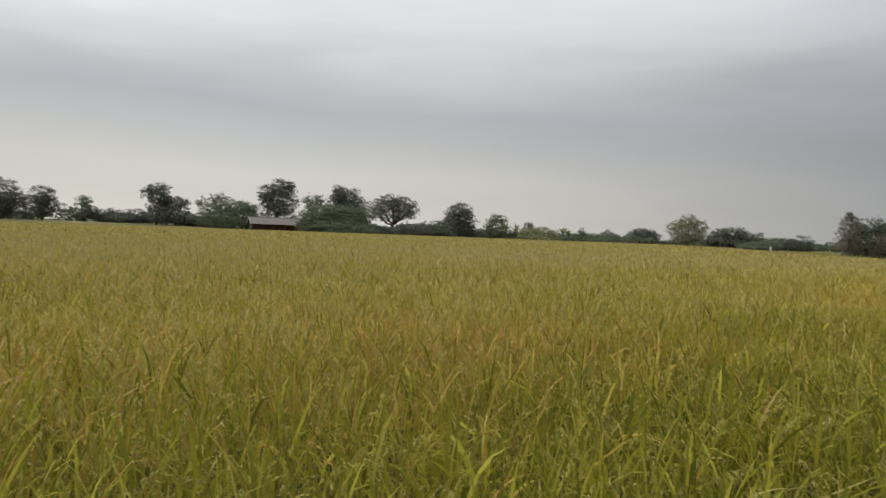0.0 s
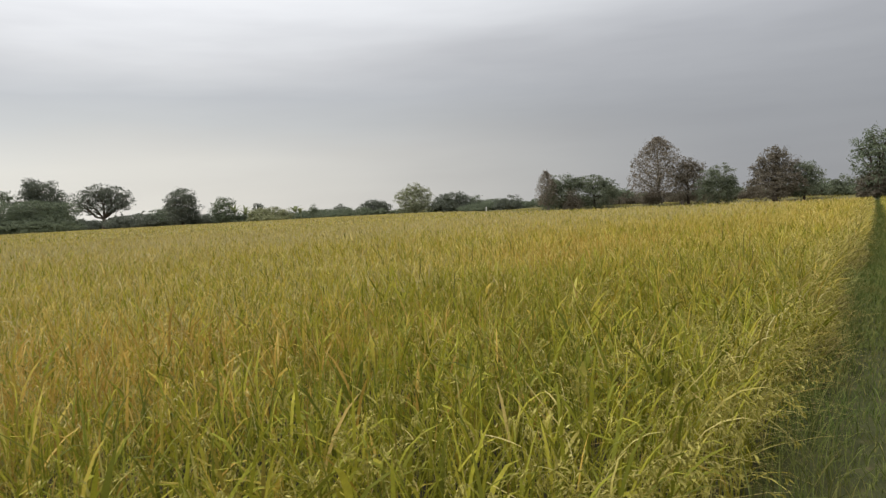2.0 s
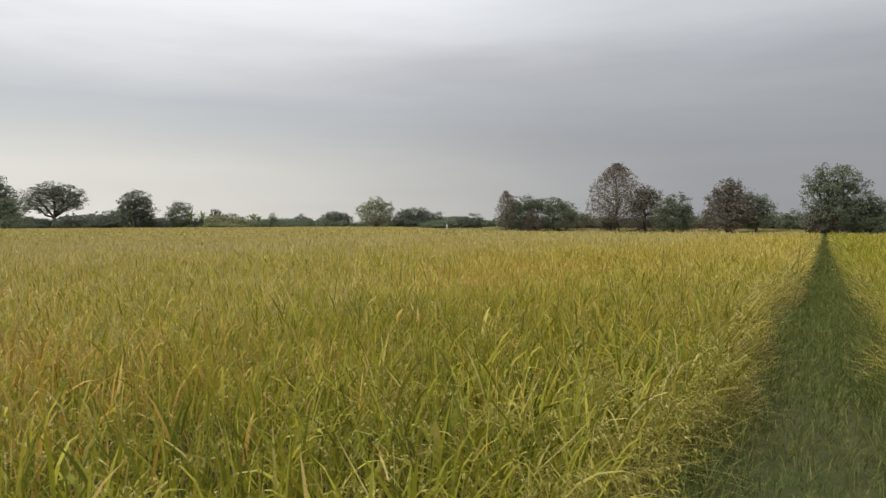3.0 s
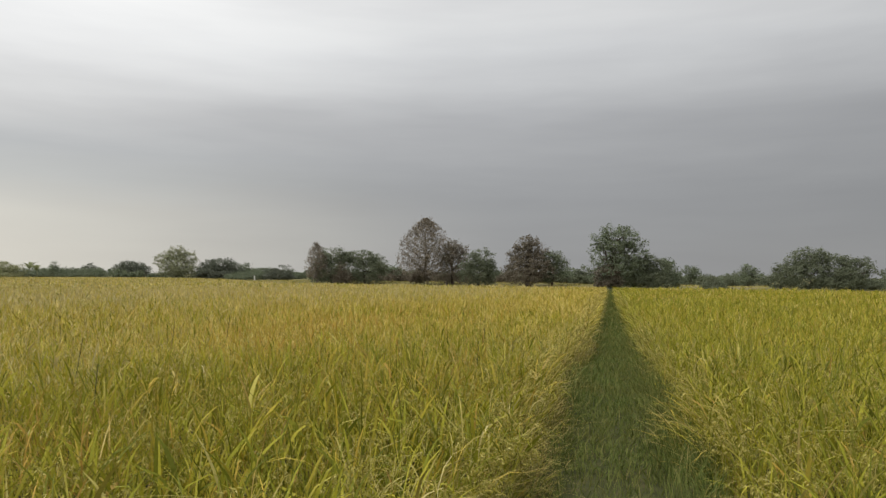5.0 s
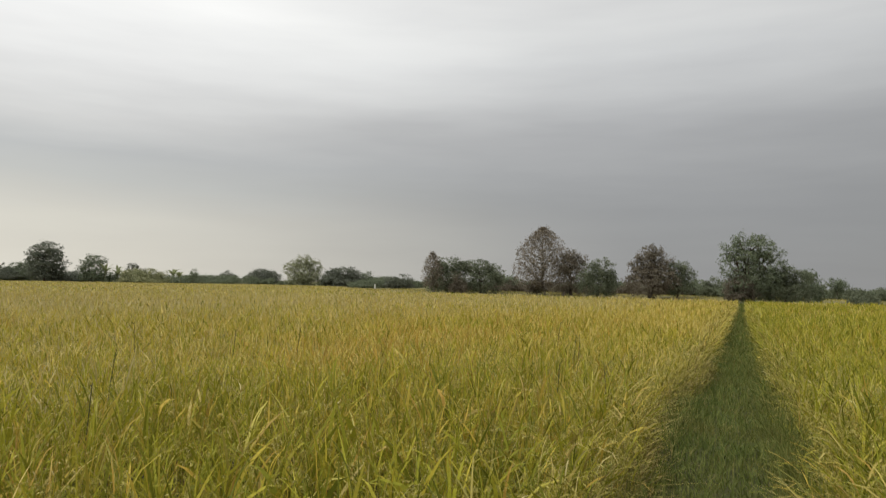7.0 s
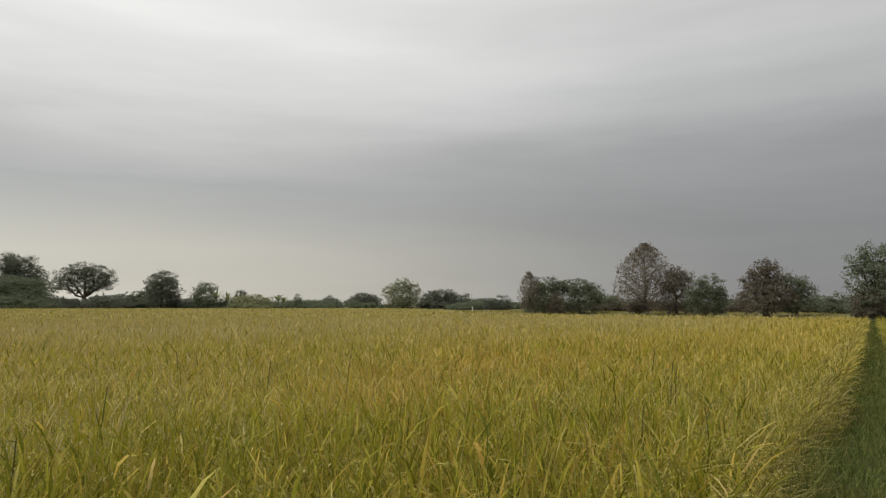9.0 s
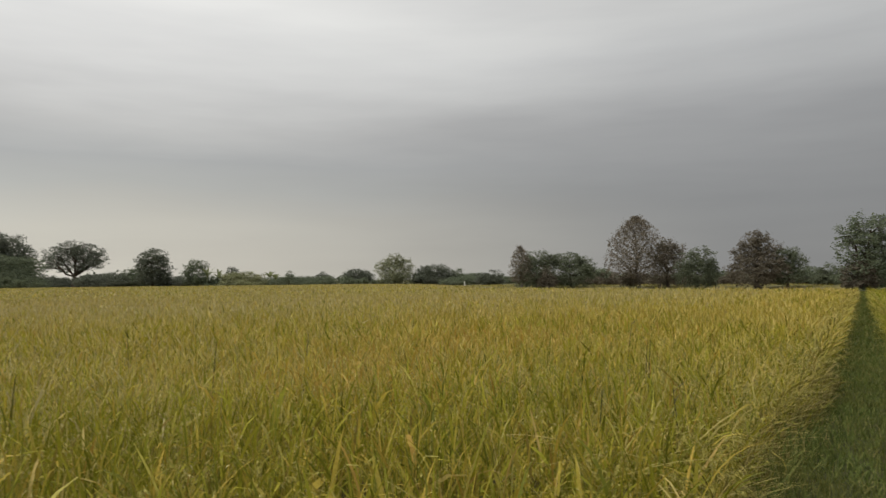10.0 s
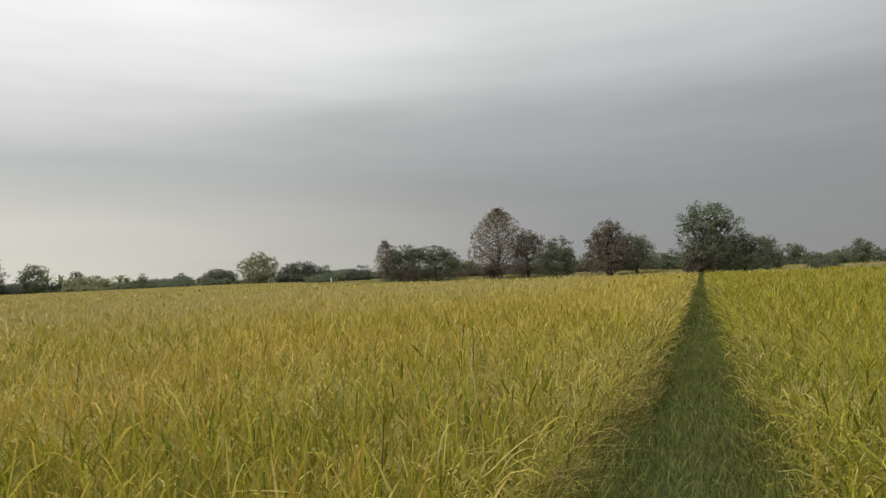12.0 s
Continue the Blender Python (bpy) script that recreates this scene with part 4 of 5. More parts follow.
far_treeline("distant scrub and hedges behind the banana plants", -190, 190, -90, 220, 4.0, 1.4, 2.6, 2.0, leaf_mid_hazed, 0.6)
far_treeline("distant scrub behind the homestead trees", -235, 5, -195, 150, 3.0, 2.5, 4.2, 2.0, leaf_dark_hazed, 0.6)
far_treeline("low undergrowth along the far bund", -46, 108, 4, 105, 1.0, 0.7, 1.6, 0.8, leaf_rust, 0.28)

BUSH = [(0, 0.5, 0.36, 0.46), (-0.26, 0.38, 0.26, 0.34), (0.26, 0.40, 0.26, 0.36), (0.0, 0.25, 0.48, 0.24)]
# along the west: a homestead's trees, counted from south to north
tree("tree", -214.3, 18.7, 10.80, 9.7, [(0, 0.62, 0.5, 0.36), (-0.2, 0.35, 0.45, 0.32), (0.25, 0.4, 0.35, 0.36)], "dark broad-crowned tree at the field's far side", leaf_dark_hazed, leaf_size=0.45)
tree("tree", -213.3, 27.8, 10.12, 6.8, [(0, 0.68, 0.42, 0.3), (-0.1, 0.4, 0.5, 0.32), (0.18, 0.45, 0.36, 0.32)], "dark round tree beside the rice field", leaf_dark_hazed, leaf_size=0.45)
tree("tree", -221.5, 39.7, 8.45, 5.5, [(-0.1, 0.8, 0.4, 0.17), (0.22, 0.55, 0.3, 0.25), (-0.1, 0.35, 0.5, 0.3)], "small slim tree with an open top", leaf_mid_hazed, leaf_size=0.42, fill=0.8)
tree("bush", -219.7, 48.9, 5.17, 12.7, [(-0.3, 0.5, 0.24, 0.42), (0.05, 0.45, 0.26, 0.4), (0.34, 0.48, 0.2, 0.42), (0, 0.25, 0.5, 0.25)], "low dark bushes behind the field", leaf_dark_hazed, leaf_size=0.45, trunk=0.15, stems=3, category="bush")
tree("tree", -203.1, 54.3, 12.44, 8.0, [(0.05, 0.84, 0.34, 0.14), (-0.32, 0.74, 0.2, 0.13), (0.12, 0.6, 0.36, 0.24), (0.15, 0.32, 0.42, 0.3), (0.3, 0.5, 0.25, 0.2)], "tall dark tree with an overhanging limb", leaf_dark_hazed, leaf_size=0.42)
tree("tree", -199.0, 58.4, 9.20, 7.0, [(0.0, 0.74, 0.3, 0.2), (0.28, 0.78, 0.18, 0.1), (0, 0.4, 0.5, 0.34)], "dark leafy tree crowding its neighbour", leaf_dark_hazed, leaf_size=0.42)
tree("tree", -205.6, 71.1, 11.53, 10.5, [(0.08, 0.82, 0.24, 0.15), (0.3, 0.78, 0.16, 0.12), (-0.22, 0.7, 0.2, 0.12), (0.0, 0.66, 0.2, 0.14), (-0.4, 0.62, 0.1, 0.1)], "sparse feathery tree with thin pale limbs", leaf_brown, bark_pale, fill=0.22, leaf_size=0.38, trunk=0.3, twigs=26)
tree("bush", -190.7, 70.2, 8.54, 15.3, [(0.08, 0.7, 0.26, 0.28), (-0.2, 0.5, 0.28, 0.34), (0.3, 0.6, 0.2, 0.3), (0.0, 0.28, 0.5, 0.28), (0.38, 0.7, 0.12, 0.12)], "spreading green thicket beside the hut", leaf_mid_hazed, leaf_size=0.42, trunk=0.2, stems=3, category="bush")
tree("tree", -196.8, 87.0, 15.57, 11.0, [(0.1, 0.82, 0.3, 0.16), (0.34, 0.86, 0.1, 0.1), (-0.26, 0.72, 0.22, 0.18), (0.12, 0.56, 0.36, 0.26), (-0.28, 0.5, 0.2, 0.2), (0.1, 0.3, 0.36, 0.24)], "tall dark square-topped tree behind the hut", leaf_dark_hazed, leaf_size=0.42, trunk=0.25)
tree("tree", -175.5, 88.3, 10.90, 6.2, [(-0.2, 0.82, 0.24, 0.12), (0.12, 0.86, 0.2, 0.11), (0.32, 0.76, 0.14, 0.12), (-0.02, 0.66, 0.34, 0.16), (0, 0.4, 0.4, 0.25)], "broad-leaved tree with an open ragged top", leaf_mid_hazed, leaf_size=0.5, fill=0.6)
tree("tree", -170.5, 95.1, 13.32, 10.4, [(0.0, 0.8, 0.34, 0.18), (-0.14, 0.86, 0.16, 0.12), (0.14, 0.62, 0.42, 0.24), (-0.22, 0.55, 0.3, 0.22), (0.38, 0.45, 0.18, 0.22), (0.1, 0.32, 0.5, 0.28)], "dense rounded tree above a drooping thicket", leaf_dark_hazed, leaf_size=0.4)
tree("bamboo_thicket", -164.1, 89.5, 7.81, 17.8, [(-0.28, 0.62, 0.24, 0.3), (0.0, 0.68, 0.26, 0.3), (0.28, 0.58, 0.24, 0.34), (0, 0.3, 0.5, 0.3), (-0.3, 0.28, 0.24, 0.26)], "drooping green bamboo-like thicket at the field's edge", leaf_mid_hazed, leaf_size=0.42, trunk=0.2, stems=5, category="bush", tuft=1.5, layer=0.22)
tree("tree", -188.8, 122.9, 13.6, 15.6, [(-0.06, 0.82, 0.24, 0.15), (-0.28, 0.68, 0.20, 0.17), (0.24, 0.74, 0.22, 0.16), (0.38, 0.58, 0.14, 0.16), (0.02, 0.62, 0.24, 0.16), (-0.40, 0.52, 0.12, 0.14), (0.28, 0.50, 0.15, 0.13), (-0.16, 0.46, 0.14, 0.12), (0.10, 0.42, 0.12, 0.10)], "umbrella-shaped tree on a short forked trunk", leaf_dark_hazed, leaf_size=0.38, trunk=0.24, trunk_r=0.5, twigs=9, fill=0.65)
tree("bush", -196.5, 121.5, 3.0, 15.0, BUSH, "low dark bushes behind the umbrella tree's trunk", leaf_dark_hazed, leaf_size=0.42, trunk=0.15, stems=3, category="bush")
tree("bush", -176.4, 124.8, 3.98, 16.0, BUSH, "low bushes under the umbrella tree", leaf_dark_hazed, leaf_size=0.4, trunk=0.15, stems=3, category="bush")
tree("tree", -171.7, 129.8, 5.89, 7.2, [(0.2, 0.74, 0.34, 0.22), (-0.25, 0.5, 0.28, 0.3), (0, 0.3, 0.5, 0.3)], "low spreading tree at the field's edge", leaf_mid_hazed, leaf_size=0.4)
tree("tree", -147.4, 117.3, 9.50, 7.9, [(0.02, 0.8, 0.34, 0.19), (-0.28, 0.66, 0.2, 0.18), (0.2, 0.58, 0.32, 0.24), (-0.12, 0.45, 0.36, 0.24), (0.3, 0.34, 0.24, 0.2), (0, 0.25, 0.42, 0.2)], "dark upright round-topped tree", leaf_dark_hazed, leaf_size=0.36)
tree("tree", -140.4, 124.0, 6.83, 6.4, [(-0.02, 0.8, 0.3, 0.18), (0.3, 0.76, 0.16, 0.16), (-0.26, 0.58, 0.24, 0.22), (0.1, 0.4, 0.4, 0.26), (0, 0.22, 0.46, 0.2)], "small ragged-topped tree beside the hedge", leaf_mid_hazed, leaf_size=0.38, fill=0.8)
tree("bush", -148.0, 126.0, 3.0, 13.0, BUSH, "low dark hedge between two field trees", leaf_dark_hazed, leaf_size=0.38, trunk=0.15, stems=3, category="bush")
tree("bush", -203.0, 65.0, 4.2, 12.0, BUSH, "low bushes between the homestead trees", leaf_dark_hazed, leaf_size=0.42, trunk=0.15, stems=3, category="bush")
tree("bush", -139.5, 128.1, 2.74, 9.0, BUSH, "low hedge beneath the small trees", leaf_mid_hazed, leaf_size=0.36, trunk=0.15, stems=3, category="bush")
tree("bush", -130.0, 130.0, 3.7, 10.0, [(0.1, 0.62, 0.30, 0.34), (-0.2, 0.55, 0.26, 0.36), (0.36, 0.42, 0.16, 0.36), (-0.38, 0.42, 0.16, 0.34), (0, 0.25, 0.5, 0.25)], "pale green creeper-covered mound", leaf_creeper, leaf_size=0.34, trunk=0.15, stems=3, category="bush", fill=1.2)
tree("tree", -134.1, 129.8, 5.06, 2.6, [(0, 0.82, 0.42, 0.17), (0.3, 0.6, 0.3, 0.2), (0, 0.4, 0.4, 0.25)], "little dark round-headed tree", leaf_dark_hazed, leaf_size=0.32)
tree("bush", -124.5, 140.0, 3.89, 2.6, [(0.1, 0.72, 0.34, 0.24), (-0.1, 0.4, 0.45, 0.3)], "slim bush beside the banana plants", leaf_mid_hazed, leaf_size=0.32, category="bush", trunk=0.2)
tree("bush", -154.3, 176.6, 2.80, 22.0, [(-0.35, 0.5, 0.2, 0.45), (0.0, 0.5, 0.25, 0.45), (0.34, 0.5, 0.2, 0.45), (0, 0.3, 0.5, 0.3)], "low green bushes far behind the field", leaf_mid_hazed, leaf_size=0.45, trunk=0.15, stems=3, category="bush")
tree("bush", -178.8, 216.0, 4.71, 7.8, BUSH, "far round dark bush", leaf_dark_hazed, leaf_size=0.45, trunk=0.15, stems=2, category="bush")
tree("bush", -168.4, 224.2, 5.94, 12.6, [(0, 0.6, 0.34, 0.36), (-0.22, 0.45, 0.28, 0.4), (0.26, 0.45, 0.26, 0.38), (0, 0.25, 0.48, 0.25)], "far broad dark bush with a flat top", leaf_dark_hazed, leaf_size=0.45, trunk=0.15, stems=2, category="bush")
tree("tree", -113.4, 171.2, 8.87, 11.0, [(-0.02, 0.78, 0.26, 0.2), (-0.26, 0.62, 0.22, 0.2), (0.22, 0.64, 0.24, 0.22), (0.0, 0.42, 0.42, 0.28), (0.1, 0.2, 0.46, 0.2)], "pale green airy tree behind the field", leaf_pale, leaf_size=0.32, fill=0.75)
tree("bush", -106.0, 174.8, 4.59, 6.0, BUSH, "dark bush beside the pale tree", leaf_dark_hazed, leaf_size=0.4, trunk=0.15, stems=2, category="bush")
tree("tree", -101.7, 172.7, 5.60, 10.4, [(0.08, 0.7, 0.3, 0.28), (-0.24, 0.55, 0.26, 0.32), (0.3, 0.5, 0.22, 0.3), (0, 0.28, 0.5, 0.28)], "dark spreading bushy tree", leaf_dark_hazed, leaf_size=0.38, trunk=0.2)
tree("bush", -97.5, 178.3, 4.40, 5.0, BUSH, "dark bush behind the field", leaf_mid_hazed, leaf_size=0.38, trunk=0.15, stems=2, category="bush")
tree("bush", -107.0, 204.0, 2.90, 26.0, BUSH, "low green hedge far behind the field", leaf_mid_hazed, leaf_size=0.45, trunk=0.15, stems=3, category="bush")
tree("bush", -83.8, 170.9, 3.70, 7.6, [(0.1, 0.62, 0.32, 0.34), (-0.24, 0.46, 0.26, 0.36), (0.3, 0.4, 0.2, 0.3), (0, 0.25, 0.5, 0.25)], "low dark rounded bush", leaf_dark_hazed, leaf_size=0.38, trunk=0.15, stems=2, category="bush")
tree("bush", -91.5, 168.3, 2.20, 9.0, BUSH, "low scrub at the field's edge", leaf_mid_hazed, leaf_size=0.36, trunk=0.15, stems=3, category="bush")
# in the middle: a row of trees on the far bund
bare_tree("tree", -39.0, 93.0, 5.8, 3.3, "thin half-dry tree with a pale trunk", leaf_brown, bark_pale, 12, 0.2, 520, 0.13)
tree("tree", -38.0, 96.0, 5.2, 5.2, [(0.05, 0.76, 0.34, 0.22), (-0.26, 0.6, 0.24, 0.24), (0.3, 0.72, 0.18, 0.18), (0, 0.35, 0.5, 0.33)], "dark dense round tree on the bund", leaf_dark_near, leaf_size=0.26, skirt=0.4)
tree("bush", -35.8, 94.1, 3.20, 2.4, BUSH, "rusty half-dry bush among the trees", leaf_rust, leaf_size=0.24, category="bush", trunk=0.2, skirt=0.4)
tree("tree", -34.0, 98.6, 5.1, 5.9, [(-0.06, 0.76, 0.3, 0.22), (-0.36, 0.78, 0.12, 0.14), (0.28, 0.62, 0.22, 0.24), (0, 0.38, 0.46, 0.34), (0.38, 0.4, 0.14, 0.2)], "dark tree with a ragged top", leaf_dark_near, leaf_size=0.26, skirt=0.4)
tree("bush", -32.4, 108.1, 2.80, 3.6, BUSH, "small green bush behind the trees", leaf_mid_hazed, leaf_size=0.28, category="bush", trunk=0.15, stems=2, skirt=0.4)
tree("bush", -36.7, 118.1, 3.00, 5.0, BUSH, "green bush further back", leaf_mid_hazed, leaf_size=0.3, category="bush", trunk=0.15, stems=2, skirt=0.4)
bare_tree("tree", -24.2, 95.6, 9.2, 8.2, "tall thinning brown tree with bare branches", leaf_brown, bark_pale, 11, 0.14, 2300, 0.14)
tree("bush", -24.9, 95.2, 2.4, 2.4, [(0.05, 0.62, 0.42, 0.36), (-0.1, 0.4, 0.45, 0.3)], "dark undergrowth round the brown tree's trunk", leaf_rust, leaf_size=0.24, category="bush", trunk=0.2, skirt=0.4)
tree("tree", -21.0, 98.1, 6.40, 4.6, [(0.0, 0.82, 0.24, 0.16), (-0.2, 0.66, 0.28, 0.2), (0.28, 0.7, 0.2, 0.16), (0.0, 0.4, 0.48, 0.34)], "reddish-brown leafy tree beside the brown one", leaf_rust, leaf_size=0.25, fill=0.8, skirt=0.4)
tree("tree", -16.8, 94.9, 5.0, 4.7, [(0.1, 0.72, 0.32, 0.26), (-0.24, 0.58, 0.26, 0.26), (0.34, 0.5, 0.16, 0.24), (0, 0.35, 0.46, 0.3)], "dark compact tree on a short trunk", leaf_dark_near, leaf_size=0.25, skirt=0.4)
tree("tree", -10.1, 93.2, 6.65, 5.3, [(0.05, 0.84, 0.2, 0.15), (-0.06, 0.66, 0.34, 0.22), (-0.3, 0.46, 0.22, 0.26), (0.22, 0.5, 0.3, 0.28), (0, 0.3, 0.48, 0.26)], "brownish-green conical tree on a dark trunk", leaf_rust, leaf_size=0.25, trunk=0.18, trunk_r=0.28, fill=0.9, skirt=0.4)
tree("tree", -7.2, 95.3, 4.7, 4.0, [(0.0, 0.8, 0.34, 0.18), (0.18, 0.58, 0.34, 0.26), (-0.1, 0.36, 0.48, 0.3)], "dark green tree behind the conical one", leaf_dark_near, leaf_size=0.25, fill=0.9, skirt=0.4)
tree("bush", -5.9, 106.0, 2.70, 3.6, BUSH, "low green bush behind the bund", leaf_mid_hazed, leaf_size=0.26, category="bush", trunk=0.15, stems=2, skirt=0.4)
tree("bush", -3.2, 100.6, 2.80, 3.4, [(0.1, 0.62, 0.34, 0.34), (-0.25, 0.45, 0.28, 0.36), (0, 0.25, 0.5, 0.25)], "dark rounded bush beside the path's end", leaf_dark_near, leaf_size=0.26, category="bush", trunk=0.15, stems=2, skirt=0.4)
tree("tree", 0.8, 81.6, 7.15, 5.8, [(-0.16, 0.88, 0.13, 0.11), (0.12, 0.90, 0.14, 0.10), (-0.28, 0.72, 0.17, 0.14), (0.30, 0.72, 0.18, 0.13), (0.0, 0.74, 0.22, 0.15), (-0.12, 0.52, 0.30, 0.20), (0.25, 0.50, 0.28, 0.19), (0.05, 0.28, 0.40, 0.22), (-0.2, 0.2, 0.26, 0.16)], "bushy green tree standing at the path's end", leaf_mid_hazed, leaf_size=0.23, trunk=0.15, trunk_r=0.26, fill=0.75, skirt=0.4)
tree("bush", -0.2, 80.6, 3.20, 2.6, BUSH, "dark scrub under the tree at the path's end", leaf_rust, leaf_size=0.22, category="bush", trunk=0.15, stems=2, skirt=0.4)
tree("tree", 4.0, 82.8, 4.00, 4.4, [(-0.1, 0.74, 0.36, 0.24), (0.26, 0.6, 0.26, 0.26), (-0.3, 0.55, 0.26, 0.28), (0, 0.3, 0.5, 0.3)], "low spreading dark tree beside the path's end", leaf_dark_near, leaf_size=0.23, trunk=0.15, skirt=0.4)
tree("tree", 6.4, 86.4, 3.80, 2.3, [(0.02, 0.84, 0.3, 0.14), (-0.05, 0.5, 0.46, 0.3), (0.2, 0.3, 0.4, 0.28)], "small tree with a tufted top", leaf_mid_hazed, leaf_size=0.23, skirt=0.4)
# to the east: scattered trees behind the second field
tree("tree", 12.5, 119.9, 3.35, 2.7, [(-0.1, 0.74, 0.34, 0.22), (0.2, 0.6, 0.3, 0.26), (0, 0.35, 0.4, 0.3)], "small round green tree beyond the field", leaf_mid_hazed, leaf_size=0.26)
tree("bush", 14.7, 117.7, 1.90, 3.2, BUSH, "low dark rounded bush beyond the field", leaf_dark_near, leaf_size=0.25, category="bush", trunk=0.15)
tree("bush", 18.0, 130.0, 1.60, 6.5, BUSH, "low scrub far behind the field", leaf_mid_hazed, leaf_size=0.28, category="bush", trunk=0.15, stems=2)
tree("bush", 19.0, 123.1, 2.00, 2.2, BUSH, "small round far bush", leaf_dark_near, leaf_size=0.26, category="bush", trunk=0.15)
tree("tree", 20.0, 114.8, 3.50, 3.3, [(-0.05, 0.78, 0.28, 0.2), (0.1, 0.5, 0.42, 0.3), (0, 0.25, 0.48, 0.25)], "green upright small tree", leaf_mid_hazed, leaf_size=0.25, fill=0.8)
tree("bush", 11.0, 83.8, 1.15, 2.7, BUSH, "low dark bush at the field's edge", leaf_dark_near, leaf_size=0.2, category="bush", trunk=0.15)
tree("tree", 21.8, 103.3, 3.50, 3.3, [(0, 0.74, 0.26, 0.24), (0.1, 0.4, 0.46, 0.36)], "dark small tree with a pointed top", leaf_dark_near, leaf_size=0.25)
tree("tree", 24.7, 100.6, 5.40, 5.9, [(0.05, 0.78, 0.32, 0.2), (-0.26, 0.58, 0.26, 0.24), (0.3, 0.58, 0.26, 0.26), (0, 0.34, 0.5, 0.32)], "large dark dense tree beyond the field", leaf_dark_near, leaf_size=0.26)
tree("tree", 28.4, 97.5, 4.40, 4.9, [(-0.1, 0.74, 0.26, 0.2), (0.26, 0.76, 0.18, 0.14), (0.4, 0.56, 0.12, 0.12), (0, 0.45, 0.36, 0.26), (-0.1, 0.25, 0.46, 0.25)], "dark tree with layered spreading limbs", leaf_dark_near, leaf_size=0.26)
tree("bush", 32.3, 102.6, 1.50, 3.4, BUSH, "low dark scrub beyond the field", leaf_dark_near, leaf_size=0.25, category="bush", trunk=0.15)
tree("bush", 33.6, 93.0, 2.10, 5.2, BUSH, "dark bushes beyond the second field", leaf_dark_near, leaf_size=0.25, category="bush", trunk=0.15, stems=2)



# ---------------------------------------------------------------- banana plants
def banana(x, y, tall, leaves, label):
    r = np.random.default_rng(int(abs(x) * 10))
    root = tagged(new("banana_plant"), label, "banana plant", group="banana plants")
    z0 = float(ground_z(np.array(x), np.array(y)))
    root.location = (x, y, z0)
    b = Batch()
    limb(b, r, (0, 0, -0.1), (r.normal(0, 0.1), r.normal(0, 0.1), tall * 0.55), 0.14, 0.08, 0, 8)
    part("stem", b.mesh("stem", leaf_pale), root)
    for i in range(leaves):
        az = i * 2.4 + r.uniform(-0.3, 0.3)
        v, f, c = strips(np.array([[0.0, 0.0, tall * 0.52]]), np.array([az]), np.array([r.uniform(0.15, 0.75)]), np.array([tall * 0.66]), np.array([0.72]), np.array([r.uniform(0.7, 1.9)]), 7, np.array([0.1]))
        part("leaf", mesh_of("leaf", v, f, leaf_banana), root)


banana(-137.2, 125.0, 4.9, 9, "banana plant with arching split leaves")
banana(-136.6, 128.0, 4.4, 7, "banana plant with arching split leaves")
banana(-126.2, 135.0, 4.4, 9, "banana plant with upright leaves")
banana(-126.6, 137.4, 3.6, 7, "short banana plant with drooping leaves")
banana(-132.5, 129.3, 3.9, 7, "banana plant half hidden in creepers")


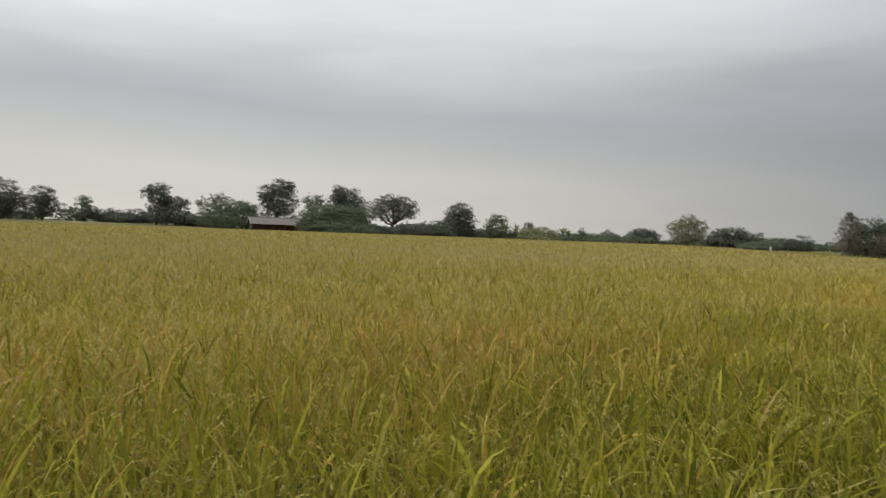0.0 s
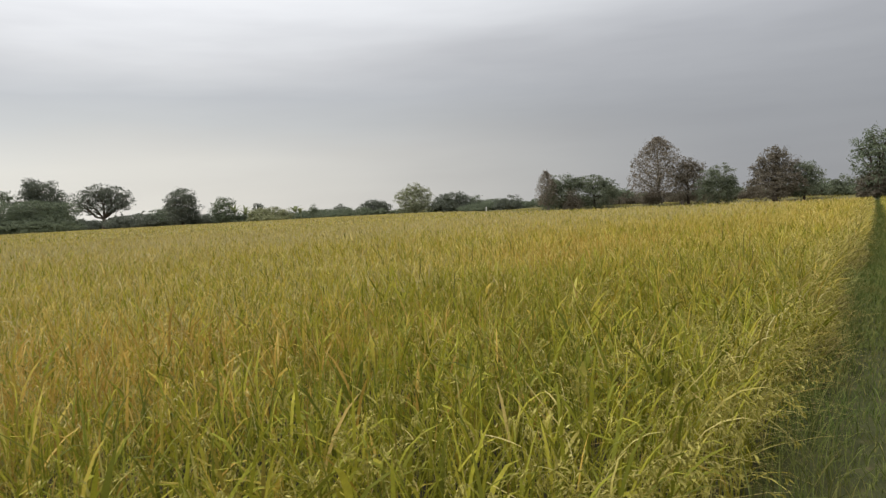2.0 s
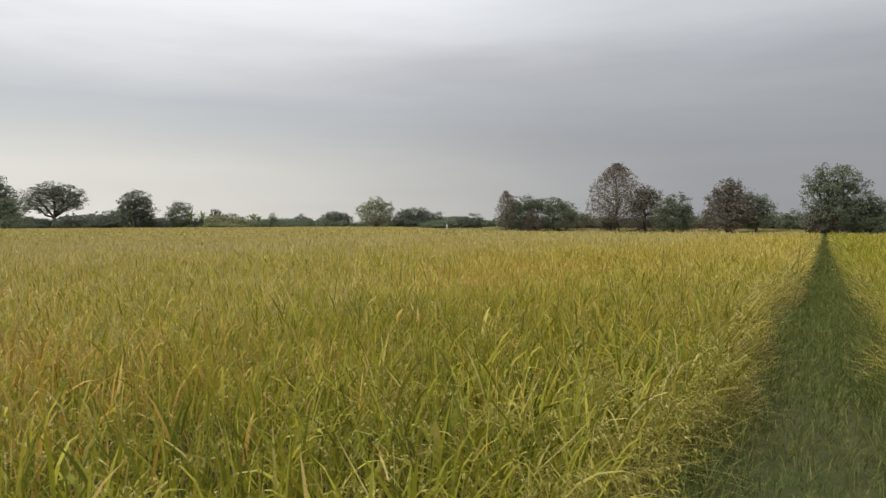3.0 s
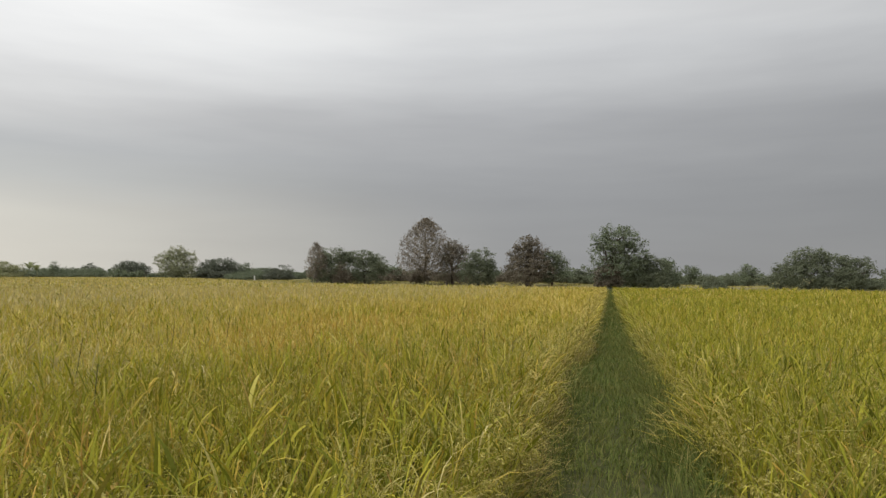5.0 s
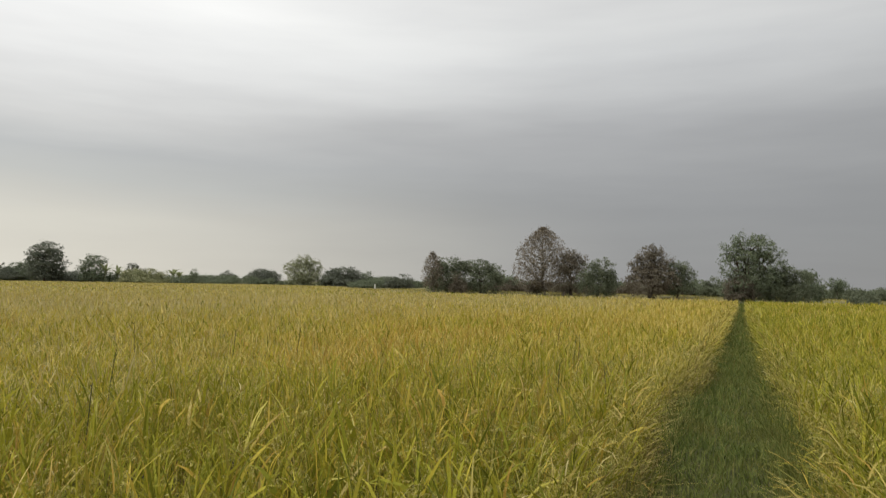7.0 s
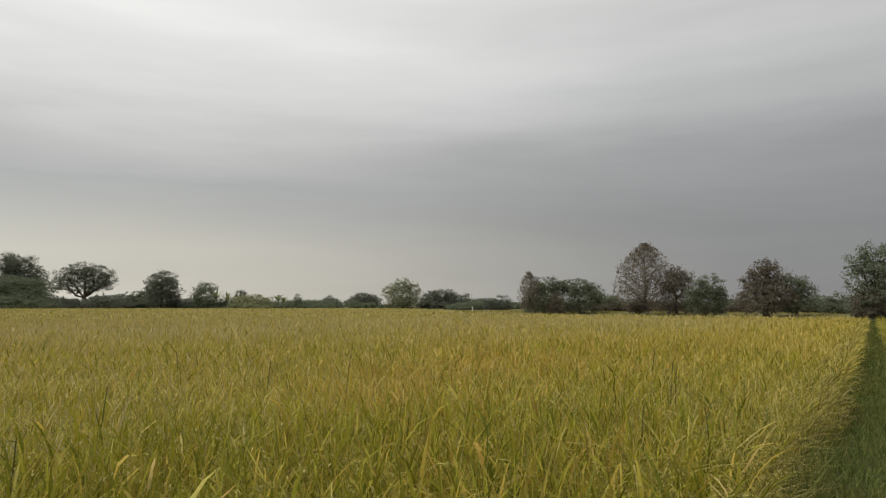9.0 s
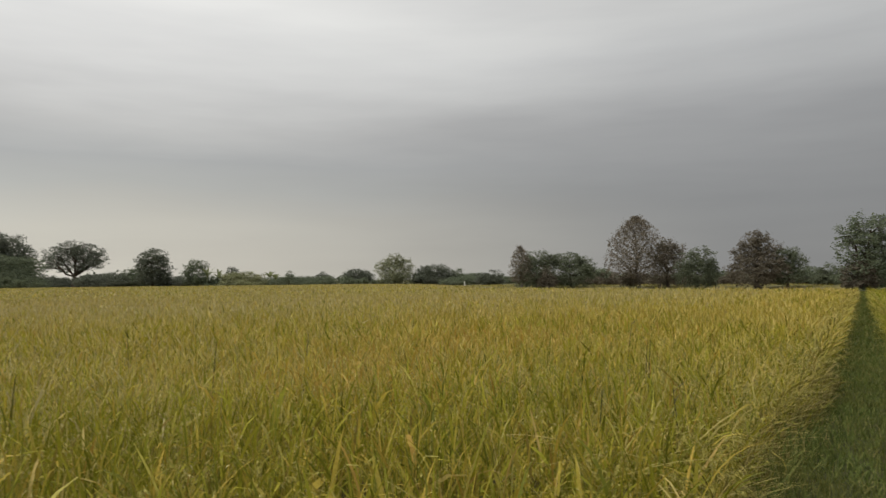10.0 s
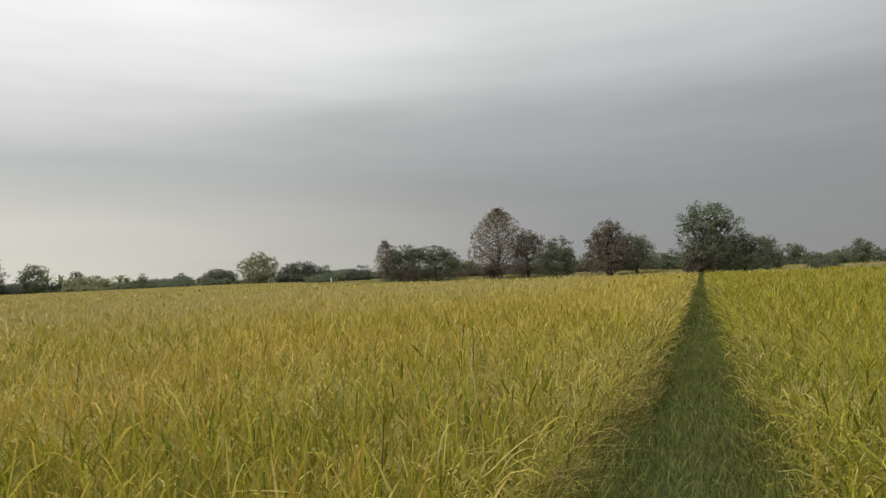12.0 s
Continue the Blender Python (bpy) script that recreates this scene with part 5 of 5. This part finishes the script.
# ---------------------------------------------------------------- hut
def hut(x, y, turn):
    root = tagged(new("hut"), "low farm hut with a rusty tin roof and red-brown walls", "hut")
    root.matrix_world = pose(x, y, 0.0, 0, 0, turn)
    long_, deep, eave, ridge = 15.4, 5.0, 2.0, 3.9
    bm = box_bm(0, -deep / 2 + 0.9, 0.95, long_ - 1.2, 0.12, 1.9, bevel=0.01)
    part("front_wall", from_bm("front_wall", bm, red_wall), root)
    part("rear_wall", from_bm("rear_wall", box_bm(0, deep / 2 - 0.5, 0.95, long_ - 1.2, 0.12, 1.9, bevel=0.01), red_wall), root)
    for s in (-1, 1):
        bm = bmesh.new()
        xe, t = s * (long_ / 2 - 0.6), 0.06
        ring = [(-deep / 2 + 0.9, 0), (deep / 2 - 0.5, 0), (deep / 2 - 0.5, 1.9), (0.2, ridge - 0.35), (-deep / 2 + 0.9, 2.3)]
        a = [bm.verts.new((xe - t, p, q)) for p, q in ring]
        c = [bm.verts.new((xe + t, p, q)) for p, q in ring]
        bm.faces.new(a), bm.faces.new(c[::-1])
        for i in range(5):
            bm.faces.new((a[i], c[i], c[(i + 1) % 5], a[(i + 1) % 5]))
        bmesh.ops.recalc_face_normals(bm, faces=bm.faces)
        gable = part("gable_wall", from_bm("gable_wall", bm, gable_paint), root, "weathered green-grey gable boards")
        for slope in (-1, 1):
            y0, z0, y1, z1 = slope * (deep / 2 + 0.45), eave - 0.08, 0.0, ridge - 0.06
            bm = box_bm(0, 0, 0, 0.06, math.hypot(y1 - y0, z1 - z0), 0.24, bevel=0.01)
            bmesh.ops.transform(bm, matrix=Matrix.Translation((s * (long_ / 2 + 0.02), (y0 + y1) / 2, (z0 + z1) / 2)) @ Matrix.Rotation(math.atan2(z1 - z0, y1 - y0), 4, "X"), verts=bm.verts)
            part("barge_board", from_bm("barge_board", bm, white_paint), gable, "pale painted board under the roof's edge")
    # corrugated roof slopes, in sheets
    for s in (-1, 1):
        sheets = 12
        for i in range(sheets):
            w = long_ / sheets
            x0 = -long_ / 2 + i * w - 0.03
            u = np.linspace(0, w + 0.06, 17)
            wave = 0.02 * np.sin(u / 0.15 * 2 * math.pi)
            low, high = (s * (deep / 2 + 0.5), eave + 0.03 * math.sin(i * 2.3)), (0, ridge + 0.01 * (i % 2))
            rows_ = [np.stack([x0 + u, np.full_like(u, low[0] * (1 - k_) + high[0] * k_), (low[1] * (1 - k_) + high[1] * k_) + wave + lift], 1) for lift in (0, 0.012) for k_ in (0, 1)]
            v = np.concatenate(rows_)
            m_ = len(u)
            j = np.arange(m_ - 1)
            f = np.concatenate([np.stack([j, j + 1, j + m_ + 1, j + m_], 1), np.stack([j + 2 * m_, j + 3 * m_, j + 3 * m_ + 1, j + 2 * m_ + 1], 1)])
            part("roof_sheet", mesh_of("roof_sheet", v, f, tin), root)
    part("ridge_cap", from_bm("ridge_cap", box_bm(0, 0, ridge + 0.05, long_, 0.3, 0.05, bevel=0.02), tin), root)
    for i in range(6):
        part("post", from_bm("post", box_bm(-long_ / 2 + 0.4 + i * (long_ - 0.8) / 5, -deep / 2 - 0.2, 1.0, 0.14, 0.14, 2.05, bevel=0.02), timber), root)
    return root


hut(-181.2, 80.2, 80.0)


# ---------------------------------------------------------------- small things
def stump(x, y):
    r = np.random.default_rng(5)
    root = tagged(new("tree_stump"), "dark broken tree stump under the brown tree", "stump")
    root.location = (x, y, float(ground_z(np.array(x), np.array(y))))
    b = Batch()
    limb(b, r, (0, 0, -0.1), (0.12, 0.03, 0.75), 0.2, 0.12, 0, 8)
    limb(b, r, (0.03, 0, 0.35), (-0.3, 0.02, 0.62), 0.09, 0.05, 0, 6)
    part("stub", b.mesh("stub", bark), root)


stump(-21.0, 94.0)
marker = tagged(new("marker_post"), "small white marker post at the field's edge", "post")
marker.location = (-71.4, 135.9, float(ground_z(np.array(-71.4), np.array(135.9))))
part("post", from_bm("post", box_bm(0, 0, 0.45, 0.2, 0.2, 1.0, bevel=0.03), white_paint), marker)
part("cap", from_bm("cap", box_bm(0, 0, 0.99, 0.27, 0.27, 0.08, bevel=0.02), white_paint), marker)
